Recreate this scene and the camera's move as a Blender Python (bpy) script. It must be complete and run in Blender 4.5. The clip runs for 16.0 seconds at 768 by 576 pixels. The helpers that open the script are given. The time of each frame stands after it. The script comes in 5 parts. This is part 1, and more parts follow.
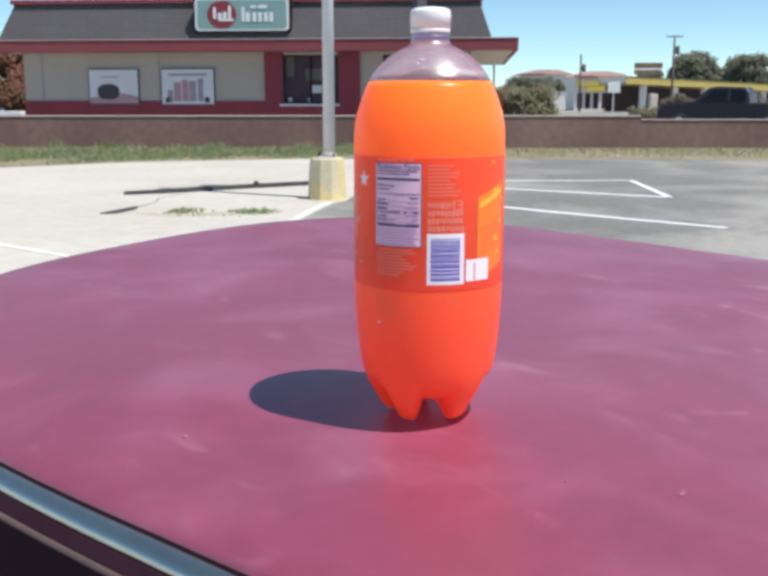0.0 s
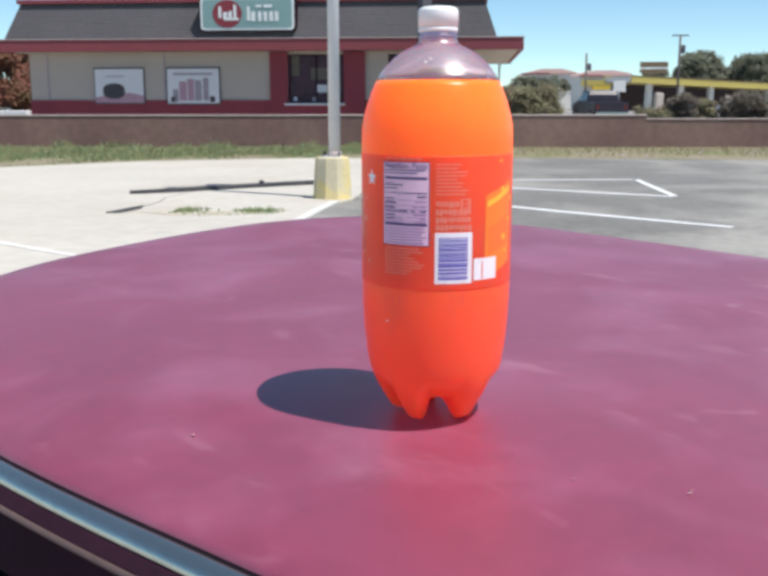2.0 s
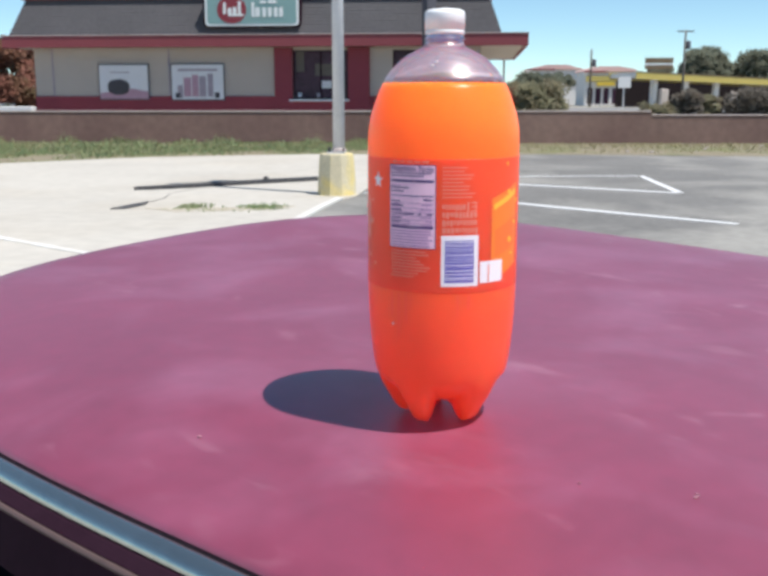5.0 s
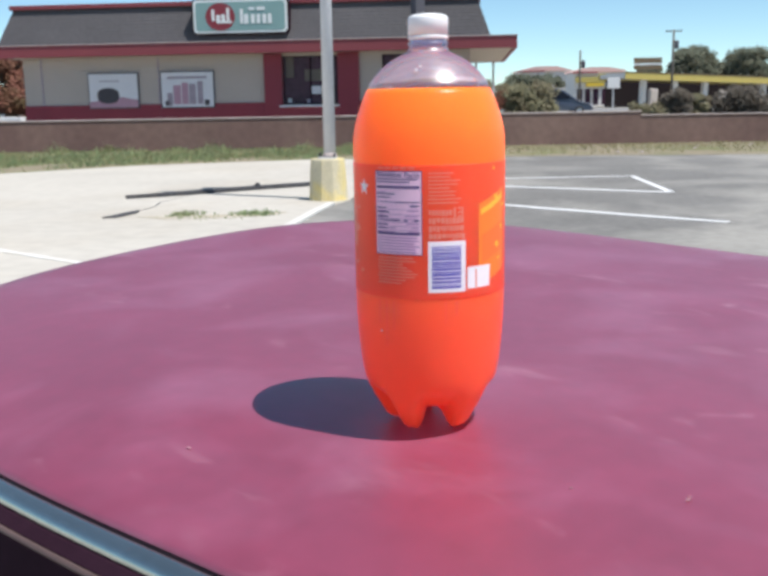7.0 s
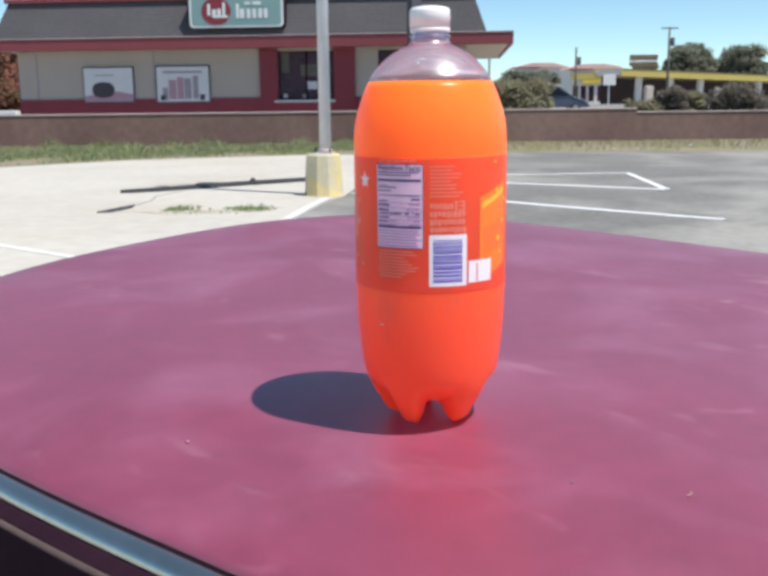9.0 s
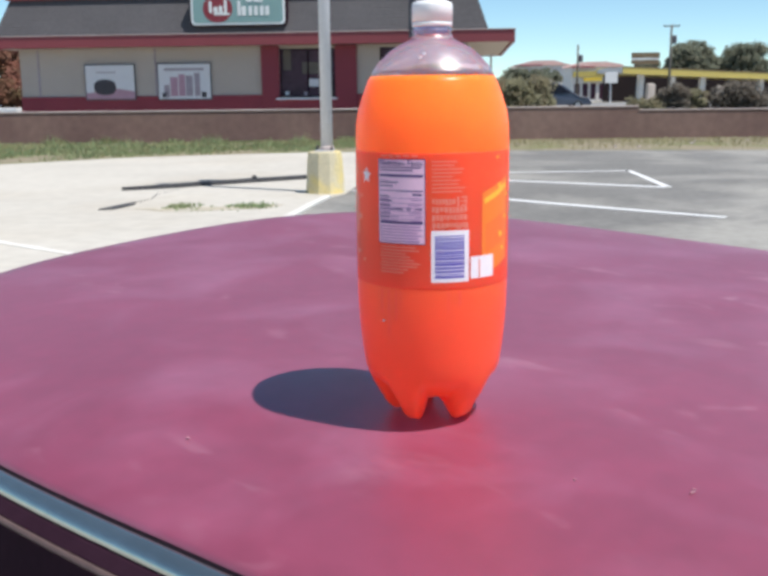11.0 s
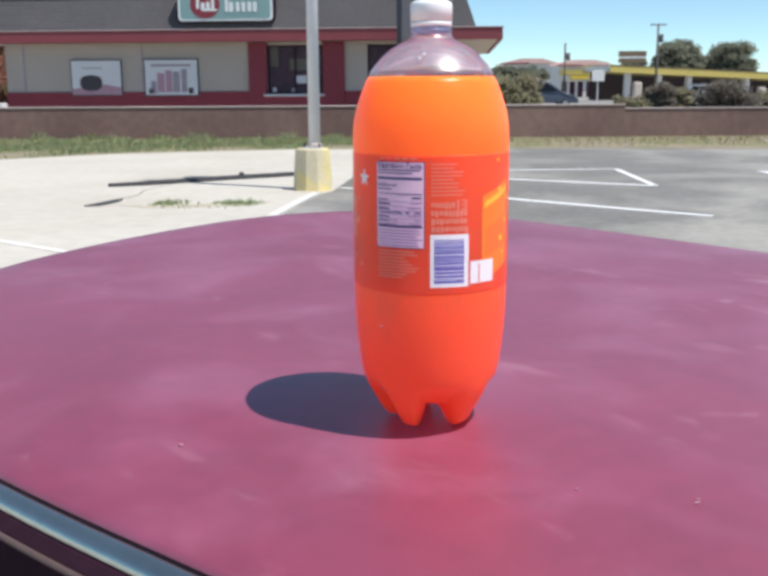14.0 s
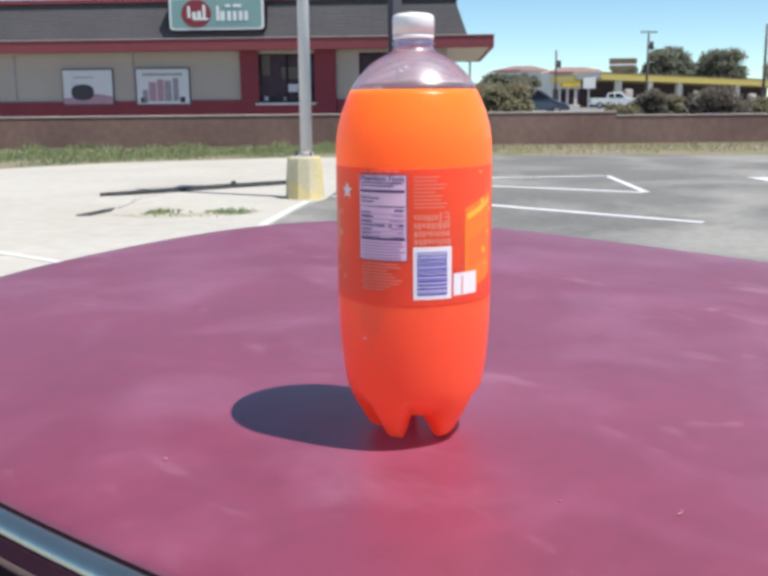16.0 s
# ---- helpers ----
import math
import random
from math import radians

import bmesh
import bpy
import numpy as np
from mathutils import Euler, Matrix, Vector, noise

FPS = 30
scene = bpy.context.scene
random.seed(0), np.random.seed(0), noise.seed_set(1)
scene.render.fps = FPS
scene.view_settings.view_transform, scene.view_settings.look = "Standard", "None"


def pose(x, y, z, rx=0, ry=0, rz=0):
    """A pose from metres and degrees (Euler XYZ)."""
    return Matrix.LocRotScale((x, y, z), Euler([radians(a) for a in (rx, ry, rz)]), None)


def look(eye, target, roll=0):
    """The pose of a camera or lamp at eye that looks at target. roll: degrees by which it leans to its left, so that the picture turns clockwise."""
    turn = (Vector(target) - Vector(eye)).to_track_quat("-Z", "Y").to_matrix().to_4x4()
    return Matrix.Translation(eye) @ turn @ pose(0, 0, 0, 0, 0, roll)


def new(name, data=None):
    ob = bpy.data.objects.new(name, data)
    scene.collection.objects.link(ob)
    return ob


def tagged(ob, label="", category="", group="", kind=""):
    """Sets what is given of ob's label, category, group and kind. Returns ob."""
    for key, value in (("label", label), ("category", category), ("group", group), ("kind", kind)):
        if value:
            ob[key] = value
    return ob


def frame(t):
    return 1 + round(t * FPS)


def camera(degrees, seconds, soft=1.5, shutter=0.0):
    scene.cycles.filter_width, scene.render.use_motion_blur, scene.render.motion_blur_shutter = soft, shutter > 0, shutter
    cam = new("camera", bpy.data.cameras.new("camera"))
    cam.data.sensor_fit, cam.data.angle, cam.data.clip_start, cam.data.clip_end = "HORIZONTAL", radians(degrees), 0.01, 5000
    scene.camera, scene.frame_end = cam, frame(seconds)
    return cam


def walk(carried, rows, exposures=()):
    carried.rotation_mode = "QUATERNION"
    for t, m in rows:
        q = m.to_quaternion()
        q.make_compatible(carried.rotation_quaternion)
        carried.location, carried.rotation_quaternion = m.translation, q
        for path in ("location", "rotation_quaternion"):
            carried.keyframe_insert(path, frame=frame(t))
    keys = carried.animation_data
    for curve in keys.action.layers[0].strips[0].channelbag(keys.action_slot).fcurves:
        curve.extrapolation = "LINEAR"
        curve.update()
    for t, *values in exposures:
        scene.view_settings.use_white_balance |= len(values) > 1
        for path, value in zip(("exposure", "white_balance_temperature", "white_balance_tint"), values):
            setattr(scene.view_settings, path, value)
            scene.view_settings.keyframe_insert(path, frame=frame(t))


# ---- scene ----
ROWS = [
    (0, pose(-0.0001, -0.0027, 1.6303, 78.961, 0.003, -0.005)),
    (0.5, pose(0.0002, -0.0027, 1.6296, 78.735, -0.021, -0.048)),
    (1, pose(-0.0006, -0.0026, 1.6286, 78.649, -0.145, 0.041)),
    (1.5, pose(-0.0012, -0.0013, 1.6288, 78.635, 0.030, 0.240)),
    (2, pose(-0.0020, -0.0033, 1.6301, 78.916, 0.024, 0.300)),
    (2.5, pose(-0.0029, -0.0004, 1.6263, 78.408, -0.001, 0.320)),
    (3, pose(-0.0026, -0.0002, 1.6265, 78.201, 0.103, 0.447)),
    (3.5, pose(-0.0007, 0.0014, 1.6259, 78.050, 0.655, 0.533)),
    (4, pose(-0.0018, 0.0003, 1.6279, 78.263, 0.003, 0.436)),
    (4.5, pose(-0.0037, -0.0029, 1.6331, 78.541, -0.074, 0.545)),
    (6.8, pose(0.0005, -0.0004, 1.6362, 78.870, 0.892, 0.098)),
    (7, pose(0.0008, 0.0008, 1.6360, 78.925, 0.950, -0.015)),
    (7.5, pose(-0.0013, -0.0018, 1.6348, 78.805, 0.818, 0.242)),
    (8, pose(-0.0009, 0.0026, 1.6346, 78.904, 0.624, -0.260)),
    (8.5, pose(-0.0033, -0.0002, 1.6355, 78.896, 0.365, -0.147)),
    (9, pose(-0.0032, 0.0034, 1.6340, 78.673, 0.653, -0.270)),
    (9.2, pose(-0.0027, 0.0029, 1.6342, 78.530, 0.922, -0.099)),
    (11.5, pose(-0.0041, 0.0110, 1.6313, 78.535, 0.317, -0.351)),
    (12, pose(-0.0057, 0.0232, 1.6309, 78.173, -0.276, -0.813)),
    (12.5, pose(-0.0014, 0.0262, 1.6333, 78.487, 0.916, -0.853)),
    (13, pose(-0.0082, 0.0158, 1.6431, 79.796, 0.559, -0.876)),
    (13.5, pose(-0.0107, 0.0189, 1.6384, 78.982, 0.753, -0.609)),
    (14, pose(-0.0107, 0.0201, 1.6347, 78.360, 0.306, -0.917)),
    (14.5, pose(-0.0065, 0.0229, 1.6383, 78.661, 0.479, -1.480)),
    (15, pose(-0.0035, 0.0241, 1.6390, 78.702, 0.887, -1.650)),
    (15.5, pose(-0.0024, 0.0209, 1.6399, 79.052, 0.837, -1.618)),
    (16, pose(-0.0042, 0.0201, 1.6379, 78.823, 0.543, -1.398)),
]
EXPOSURE = 0.18
cam = camera(44.01, 16.0, soft=3.7)
walk(cam, ROWS, exposures=((0.0, EXPOSURE), (16.0, EXPOSURE)))

# ---- light ----
SUN_AZ, SUN_EL = radians(121.5), radians(64.8)      # clockwise from +y, height
world = bpy.data.worlds.new("sky")
scene.world = world
world.use_nodes = True
sky = world.node_tree.nodes.new("ShaderNodeTexSky")
sky.sky_type, sky.sun_disc = "NISHITA", False
sky.sun_elevation, sky.sun_rotation = SUN_EL, SUN_AZ
sky.altitude = 1000.0
sky.air_density, sky.dust_density, sky.ozone_density = 0.74, 0.0, 2.0
tint = world.node_tree.nodes.new("ShaderNodeVectorMath")          # a clear, deep blue noon sky
tint.operation = "MULTIPLY"
tint.inputs[1].default_value = (0.89, 1.02, 0.97)
world.node_tree.links.new(sky.outputs[0], tint.inputs[0])
world.node_tree.links.new(tint.outputs[0], world.node_tree.nodes["Background"].inputs[0])
world.node_tree.nodes["Background"].inputs[1].default_value = 0.133
sun_data = bpy.data.lights.new("sun", "SUN")
sun_data.energy, sun_data.angle, sun_data.color = 4.8, radians(0.53), (1.0, 0.96, 0.9)
sun = new("sun", sun_data)
S = Vector((math.sin(SUN_AZ) * math.cos(SUN_EL), math.cos(SUN_AZ) * math.cos(SUN_EL), math.sin(SUN_EL)))
sun.matrix_world = look(S * 60, (0, 0, 0))


# ---- materials ----
def mat(name, col, rough=0.6, metal=0.0, var=0.12, scale=6.0, fine=60.0, bump=0.0, coat=0.0, coat_rough=0.36, spec=0.5, second=None, per_object=0.0, thresh=(0.45, 0.7)):
    """A surface with variation at two scales; second: a stain colour that breaks through in patches."""
    m = bpy.data.materials.new(name)
    m.use_nodes = True
    nt = m.node_tree
    N, L = nt.nodes, nt.links
    b = N["Principled BSDF"]
    b.inputs["Roughness"].default_value = rough
    b.inputs["Metallic"].default_value = metal
    b.inputs["Specular IOR Level"].default_value = spec
    b.inputs["Coat Weight"].default_value = coat
    b.inputs["Coat Roughness"].default_value = coat_rough
    tc = N.new("ShaderNodeTexCoord")
    n1, n2 = N.new("ShaderNodeTexNoise"), N.new("ShaderNodeTexNoise")
    n1.inputs["Scale"].default_value, n1.inputs["Detail"].default_value = scale, 5
    n2.inputs["Scale"].default_value, n2.inputs["Detail"].default_value = fine, 3
    for n in (n1, n2):
        L.new(tc.outputs["Object"], n.inputs["Vector"])
    add = N.new("ShaderNodeMath")
    add.operation = "ADD"
    L.new(n1.outputs["Fac"], add.inputs[0])
    L.new(n2.outputs["Fac"], add.inputs[1])
    rng = N.new("ShaderNodeMapRange")
    rng.inputs["From Min"].default_value, rng.inputs["From Max"].default_value = 0.6, 1.4
    rng.inputs["To Min"].default_value, rng.inputs["To Max"].default_value = 1 - var, 1 + var
    L.new(add.outputs[0], rng.inputs["Value"])
    base = N.new("ShaderNodeRGB")
    base.outputs[0].default_value = (*col, 1)
    src = base.outputs[0]
    if second:
        n3 = N.new("ShaderNodeTexNoise")
        n3.inputs["Scale"].default_value, n3.inputs["Detail"].default_value = scale * 0.6, 7
        n3.inputs["Distortion"].default_value = 0.6
        L.new(tc.outputs["Object"], n3.inputs["Vector"])
        r3 = N.new("ShaderNodeMapRange")
        r3.inputs["From Min"].default_value, r3.inputs["From Max"].default_value = thresh
        L.new(n3.outputs["Fac"], r3.inputs["Value"])
        mx = N.new("ShaderNodeMix")
        mx.data_type = "RGBA"
        L.new(r3.outputs[0], mx.inputs[0])
        L.new(src, mx.inputs[6])
        mx.inputs[7].default_value = (*second, 1)
        src = mx.outputs[2]
    sc = N.new("ShaderNodeVectorMath")
    sc.operation = "SCALE"
    L.new(src, sc.inputs[0])
    L.new(rng.outputs[0], sc.inputs["Scale"])
    L.new(sc.outputs[0], b.inputs["Base Color"])
    if bump:
        bp = N.new("ShaderNodeBump")
        bp.inputs["Strength"].default_value, bp.inputs["Distance"].default_value = bump, 0.01
        L.new(add.outputs[0], bp.inputs["Height"])
        L.new(bp.outputs[0], b.inputs["Normal"])
    return m


def clear_mat(name, tint, gloss, rough=0.03, haze=0.0):
    """A thin clear skin: lets light through, glints more at a slant; sky reflection is painted in as a bluish haze."""
    m = bpy.data.materials.new(name)
    m.use_nodes = True
    nt = m.node_tree
    N, L = nt.nodes, nt.links
    N.remove(N["Principled BSDF"])
    out = N["Material Output"]
    tr, gl, df = N.new("ShaderNodeBsdfRefraction"), N.new("ShaderNodeBsdfGlossy"), N.new("ShaderNodeBsdfDiffuse")
    tr.inputs[0].default_value = (*tint, 1)
    tr.inputs["IOR"].default_value, tr.inputs["Roughness"].default_value = 1.06, 0.10
    gl.inputs["Roughness"].default_value = rough
    # haze colour, painted in for sky reflected on the plastic
    df.inputs[0].default_value = (0.52, 0.56, 0.92, 1)
    lw, pw, ma = N.new("ShaderNodeLayerWeight"), N.new("ShaderNodeMath"), N.new("ShaderNodeMath")
    lw.inputs[0].default_value = 0.5
    pw.operation, ma.operation = "POWER", "MULTIPLY_ADD"
    pw.inputs[1].default_value = 3.0
    ma.inputs[1].default_value, ma.inputs[2].default_value = 0.6, gloss
    L.new(lw.outputs["Facing"], pw.inputs[0])
    L.new(pw.outputs[0], ma.inputs[0])
    m0, m1 = N.new("ShaderNodeMixShader"), N.new("ShaderNodeMixShader")
    m0.inputs[0].default_value = haze
    L.new(tr.outputs[0], m0.inputs[1])
    L.new(df.outputs[0], m0.inputs[2])
    L.new(ma.outputs[0], m1.inputs[0])
    L.new(m0.outputs[0], m1.inputs[1])
    L.new(gl.outputs[0], m1.inputs[2])
    L.new(m1.outputs[0], out.inputs[0])
    return m


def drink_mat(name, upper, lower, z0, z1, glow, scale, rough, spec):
    """Cloudy drink, or film wrapped round it: light wanders inside, red farthest; light fading downwards is painted
    into the base colour, redder low down.
    """
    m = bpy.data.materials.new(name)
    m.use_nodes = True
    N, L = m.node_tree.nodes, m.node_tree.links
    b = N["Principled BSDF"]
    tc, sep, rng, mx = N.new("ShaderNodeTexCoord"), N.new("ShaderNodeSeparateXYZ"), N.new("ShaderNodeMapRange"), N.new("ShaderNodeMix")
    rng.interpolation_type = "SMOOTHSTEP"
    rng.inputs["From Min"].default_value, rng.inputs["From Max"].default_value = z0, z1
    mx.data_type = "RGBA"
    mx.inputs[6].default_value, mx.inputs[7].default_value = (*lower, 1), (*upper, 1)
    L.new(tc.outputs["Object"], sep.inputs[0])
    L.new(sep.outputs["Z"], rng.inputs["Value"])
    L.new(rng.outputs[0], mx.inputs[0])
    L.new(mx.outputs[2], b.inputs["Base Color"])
    b.inputs["Subsurface Weight"].default_value = 0.6
    b.inputs["Subsurface Radius"].default_value = (1.0, 0.35, 0.15)
    b.inputs["Subsurface Scale"].default_value = scale
    b.inputs["Roughness"].default_value = rough
    b.inputs["Specular IOR Level"].default_value = spec
    t, add, sc = N.new("ShaderNodeBsdfTranslucent"), N.new("ShaderNodeAddShader"), N.new("ShaderNodeVectorMath")
    sc.operation = "SCALE"
    sc.inputs["Scale"].default_value = glow
    L.new(mx.outputs[2], sc.inputs[0])
    L.new(sc.outputs[0], t.inputs[0])
    L.new(b.outputs[0], add.inputs[0])
    L.new(t.outputs[0], add.inputs[1])
    L.new(add.outputs[0], N["Material Output"].inputs[0])
    return m


def leafy(m, share):
    """Let part of the light pass through the leaf."""
    N, L = m.node_tree.nodes, m.node_tree.links
    b = N["Principled BSDF"]
    t, mx = N.new("ShaderNodeBsdfTranslucent"), N.new("ShaderNodeMixShader")
    L.new(b.inputs["Base Color"].links[0].from_socket, t.inputs[0])
    mx.inputs[0].default_value = share
    L.new(b.outputs[0], mx.inputs[1])
    L.new(t.outputs[0], mx.inputs[2])
    L.new(mx.outputs[0], N["Material Output"].inputs[0])


M = dict(
    paint=mat("faded_maroon_paint", (0.250, 0.0375, 0.081), 0.5, coat_rough=0.42, var=0.13, scale=9.0, fine=45, second=(0.34, 0.102, 0.178), thresh=(0.46, 0.8), spec=0.7, coat=0.75),
    paint_side=mat("maroon_paint", (0.26, 0.036, 0.064), 0.38, var=0.12, scale=3, fine=30, coat=0.4, second=(0.33, 0.09, 0.13), thresh=(0.5, 0.85)),
    dust=mat("dust_marks", (0.46, 0.22, 0.26), 0.7, var=0.2, scale=30, fine=200),
    rubber=mat("black_rubber", (0.010, 0.006, 0.010), 0.85, var=0.15, scale=20, fine=200, spec=0.1),
    chrome=mat("worn_chrome", (0.42, 0.46, 0.44), 0.18, metal=0.92, var=0.08, scale=8, fine=90),
    frame_dark=mat("dark_door_frame", (0.027, 0.011, 0.020), 0.8, var=0.15, scale=10, fine=100, spec=0.05),
    car_glass=mat("dark_car_glass", (0.012, 0.012, 0.016), 0.08, var=0.1, scale=3, fine=20, spec=0.3),
    seal_brown=mat("brown_seal", (0.105, 0.066, 0.062), 0.6, var=0.2, scale=15, fine=80),
    cabin=mat("dark_cabin_trim", (0.018, 0.012, 0.014), 0.8, var=0.15, scale=8, fine=60, spec=0.2),
    seat_cloth=mat("dark_maroon_cloth", (0.045, 0.018, 0.024), 0.9, var=0.2, scale=10, fine=120, spec=0.2),
    tyre=mat("tyre_rubber", (0.02, 0.02, 0.021), 0.8, var=0.2, scale=12, fine=60),
    rim=mat("alloy_rim", (0.45, 0.46, 0.48), 0.3, metal=0.9, var=0.1, scale=10, fine=60),
    lamp_red=mat("red_lamp_lens", (0.14, 0.012, 0.012), 0.2, var=0.08, scale=10, fine=60),
    lamp_clear=mat("clear_lamp_lens", (0.75, 0.76, 0.78), 0.12, var=0.06, scale=10, fine=60),
    # soda and label: upper-to-lower colour paints the daylight's fade down the bottle
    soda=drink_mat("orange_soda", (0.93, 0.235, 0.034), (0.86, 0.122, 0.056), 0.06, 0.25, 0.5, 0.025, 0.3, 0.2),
    shell=clear_mat("clear_plastic", (0.93, 0.92, 1.0), 0.10, 0.32, 0.11),
    neck=clear_mat("clear_neck_plastic", (0.85, 0.92, 1.0), 0.2, 0.25, 0.4),
    streak=mat("pale_refraction_streak", (1.0, 0.20, 0.12), 0.25, var=0.1, scale=200, fine=900),
    cap=mat("white_cap_plastic", (0.90, 0.90, 0.90), 0.4, var=0.03, scale=40, fine=300),
    label=drink_mat("orange_label_film", (0.84, 0.112, 0.045), (0.78, 0.088, 0.045), 0.10, 0.20, 0.3, 0.02, 0.4, 0.2),
    label_dark=mat("pinkish_orange_print", (0.95, 0.145, 0.075), 0.35, var=0.05, scale=30, fine=200),
    label_light=mat("light_orange_print", (1.0, 0.235, 0.03), 0.35, var=0.05, scale=30, fine=200),
    label_mid=mat("mid_orange_print", (1.0, 0.19, 0.035), 0.4, var=0.05, scale=30, fine=200),
    label_pale=mat("pale_pink_print", (0.98, 0.40, 0.30), 0.4, var=0.05, scale=30, fine=200),
    label_white=mat("white_print", (0.92, 0.86, 0.90), 0.4, var=0.04, scale=30, fine=200),
    label_lilac=mat("lilac_white_print", (0.93, 0.60, 0.76), 0.4, var=0.05, scale=60, fine=300),
    label_mauve=mat("faint_mauve_ink", (0.42, 0.22, 0.42), 0.4, var=0.1, scale=60, fine=300),
    label_ink=mat("dark_blue_ink", (0.06, 0.03, 0.16), 0.4, var=0.1, scale=60, fine=300),
    label_blue=mat("blue_ink", (0.13, 0.10, 0.46), 0.4, var=0.1, scale=60, fine=300),
    label_yellow=mat("yellow_print", (1.0, 0.52, 0.05), 0.4, var=0.05, scale=60, fine=300),
    concrete=mat("sunlit_concrete", (0.525, 0.492, 0.438), 0.9, var=0.12, scale=0.35, fine=4, second=(0.47, 0.42, 0.35), thresh=(0.5, 0.8), bump=0.15),
    kerb_white=mat("white_kerb_paint", (0.66, 0.64, 0.60), 0.8, var=0.08, scale=3, fine=30),
    asphalt=mat("worn_asphalt", (0.185, 0.178, 0.168), 0.9, var=0.24, scale=0.5, fine=7, second=(0.305, 0.292, 0.268), thresh=(0.46, 0.62), bump=0.2),
    asphalt_dark=mat("dark_asphalt", (0.05, 0.05, 0.055), 0.85, var=0.2, scale=2, fine=20, bump=0.2),
    line=mat("white_road_paint", (0.74, 0.74, 0.74), 0.75, var=0.10, scale=4, fine=40),
    line_faded=mat("faded_road_paint", (0.74, 0.73, 0.71), 0.85, var=0.10, scale=4, fine=40, second=(0.70, 0.67, 0.62), thresh=(0.45, 0.6)),
    far_ground=mat("pale_dry_ground", (0.34, 0.31, 0.26), 0.95, var=0.15, scale=0.1, fine=2),
    road=mat("far_road_asphalt", (0.23, 0.225, 0.22), 0.9, var=0.12, scale=0.2, fine=5),
    dust_soil=mat("pale_dusty_soil", (0.44, 0.385, 0.29), 0.95, var=0.2, scale=6, fine=60, second=(0.53, 0.49, 0.42)),
    soil=mat("dry_soil", (0.26, 0.22, 0.15), 0.95, var=0.2, scale=0.8, fine=10, second=(0.17, 0.18, 0.07), bump=0.3),
    grass=mat("green_grass", (0.29, 0.36, 0.19), 0.8, var=0.3, scale=0.9, fine=12, second=(0.38, 0.39, 0.22), spec=0.1),
    dry_grass=mat("dry_grass", (0.36, 0.33, 0.19), 0.85, var=0.3, scale=1.2, fine=12, spec=0.1),
    wall=mat("brown_painted_block", (0.195, 0.122, 0.108), 0.9, var=0.16, scale=0.5, fine=4, second=(0.25, 0.165, 0.14), bump=0.15, spec=0.2),
    wall_cap=mat("pale_wall_cap", (0.50, 0.42, 0.40), 0.85, var=0.12, scale=2, fine=15),
    stucco=mat("beige_stucco", (0.435, 0.382, 0.348), 0.9, var=0.06, scale=1.0, fine=25, bump=0.15),
    red_trim=mat("red_fascia_paint", (0.235, 0.048, 0.060), 0.6, var=0.08, scale=1.0, fine=15),
    dark_red=mat("dark_red_paint", (0.22, 0.026, 0.045), 0.6, var=0.1, scale=1.0, fine=15),
    shingle=mat("grey_shingle", (0.090, 0.085, 0.092), 0.9, var=0.16, scale=0.6, fine=8, bump=0.3),
    soffit=mat("pale_soffit", (0.62, 0.55, 0.49), 0.8, var=0.05, scale=1, fine=12),
    shop_glass=mat("dark_shop_glass", (0.060, 0.030, 0.050), 0.25, var=0.5, scale=1.2, fine=4, spec=0.2),
    white_board=mat("white_board", (0.66, 0.66, 0.70), 0.6, var=0.05, scale=2, fine=20),
    pink_print=mat("mauve_print", (0.42, 0.25, 0.32), 0.6, var=0.15, scale=4, fine=20),
    grey_print=mat("dark_grey_print", (0.05, 0.045, 0.055), 0.6, var=0.2, scale=5, fine=25),
    mid_print=mat("grey_mauve_print", (0.33, 0.28, 0.33), 0.6, var=0.2, scale=5, fine=25),
    teal=mat("teal_sign_face", (0.22, 0.36, 0.36), 0.4, var=0.05, scale=2, fine=20),
    sign_red=mat("red_sign_disc", (0.24, 0.03, 0.045), 0.4, var=0.06, scale=2, fine=20),
    sign_white=mat("white_sign_paint", (0.74, 0.77, 0.78), 0.4, var=0.04, scale=2, fine=20),
    pole_metal=mat("galvanised_steel", (0.62, 0.62, 0.64), 0.45, metal=0.15, var=0.1, scale=2, fine=20),
    base_concrete=mat("weathered_concrete_base", (0.62, 0.545, 0.38), 0.9, var=0.16, scale=2.2, fine=25, second=(0.72, 0.58, 0.25), thresh=(0.42, 0.56), bump=0.3),
    post_grey=mat("dark_grey_post_paint", (0.085, 0.082, 0.10), 0.6, var=0.1, scale=1, fine=12),
    wood_pole=mat("weathered_wood_pole", (0.13, 0.115, 0.10), 0.9, var=0.2, scale=2, fine=20),
    bark=mat("bark", (0.09, 0.07, 0.055), 0.9, var=0.25, scale=3, fine=20, bump=0.4),
    leaf=mat("dark_green_leaves", (0.21, 0.225, 0.168), 0.8, var=0.2, scale=0.5, fine=5, second=(0.22, 0.21, 0.15), spec=0.08),
    leaf_light=mat("light_green_leaves", (0.26, 0.245, 0.155), 0.8, var=0.25, scale=0.6, fine=6, second=(0.27, 0.20, 0.14), spec=0.08),
    leaf_dark=mat("shaded_green_leaves", (0.17, 0.15, 0.125), 0.8, var=0.35, scale=0.6, fine=6, second=(0.21, 0.17, 0.13), spec=0.08),
    leaf_red=mat("reddish_leaves", (0.25, 0.115, 0.085), 0.8, var=0.3, scale=0.8, fine=6, second=(0.12, 0.12, 0.06), spec=0.08),
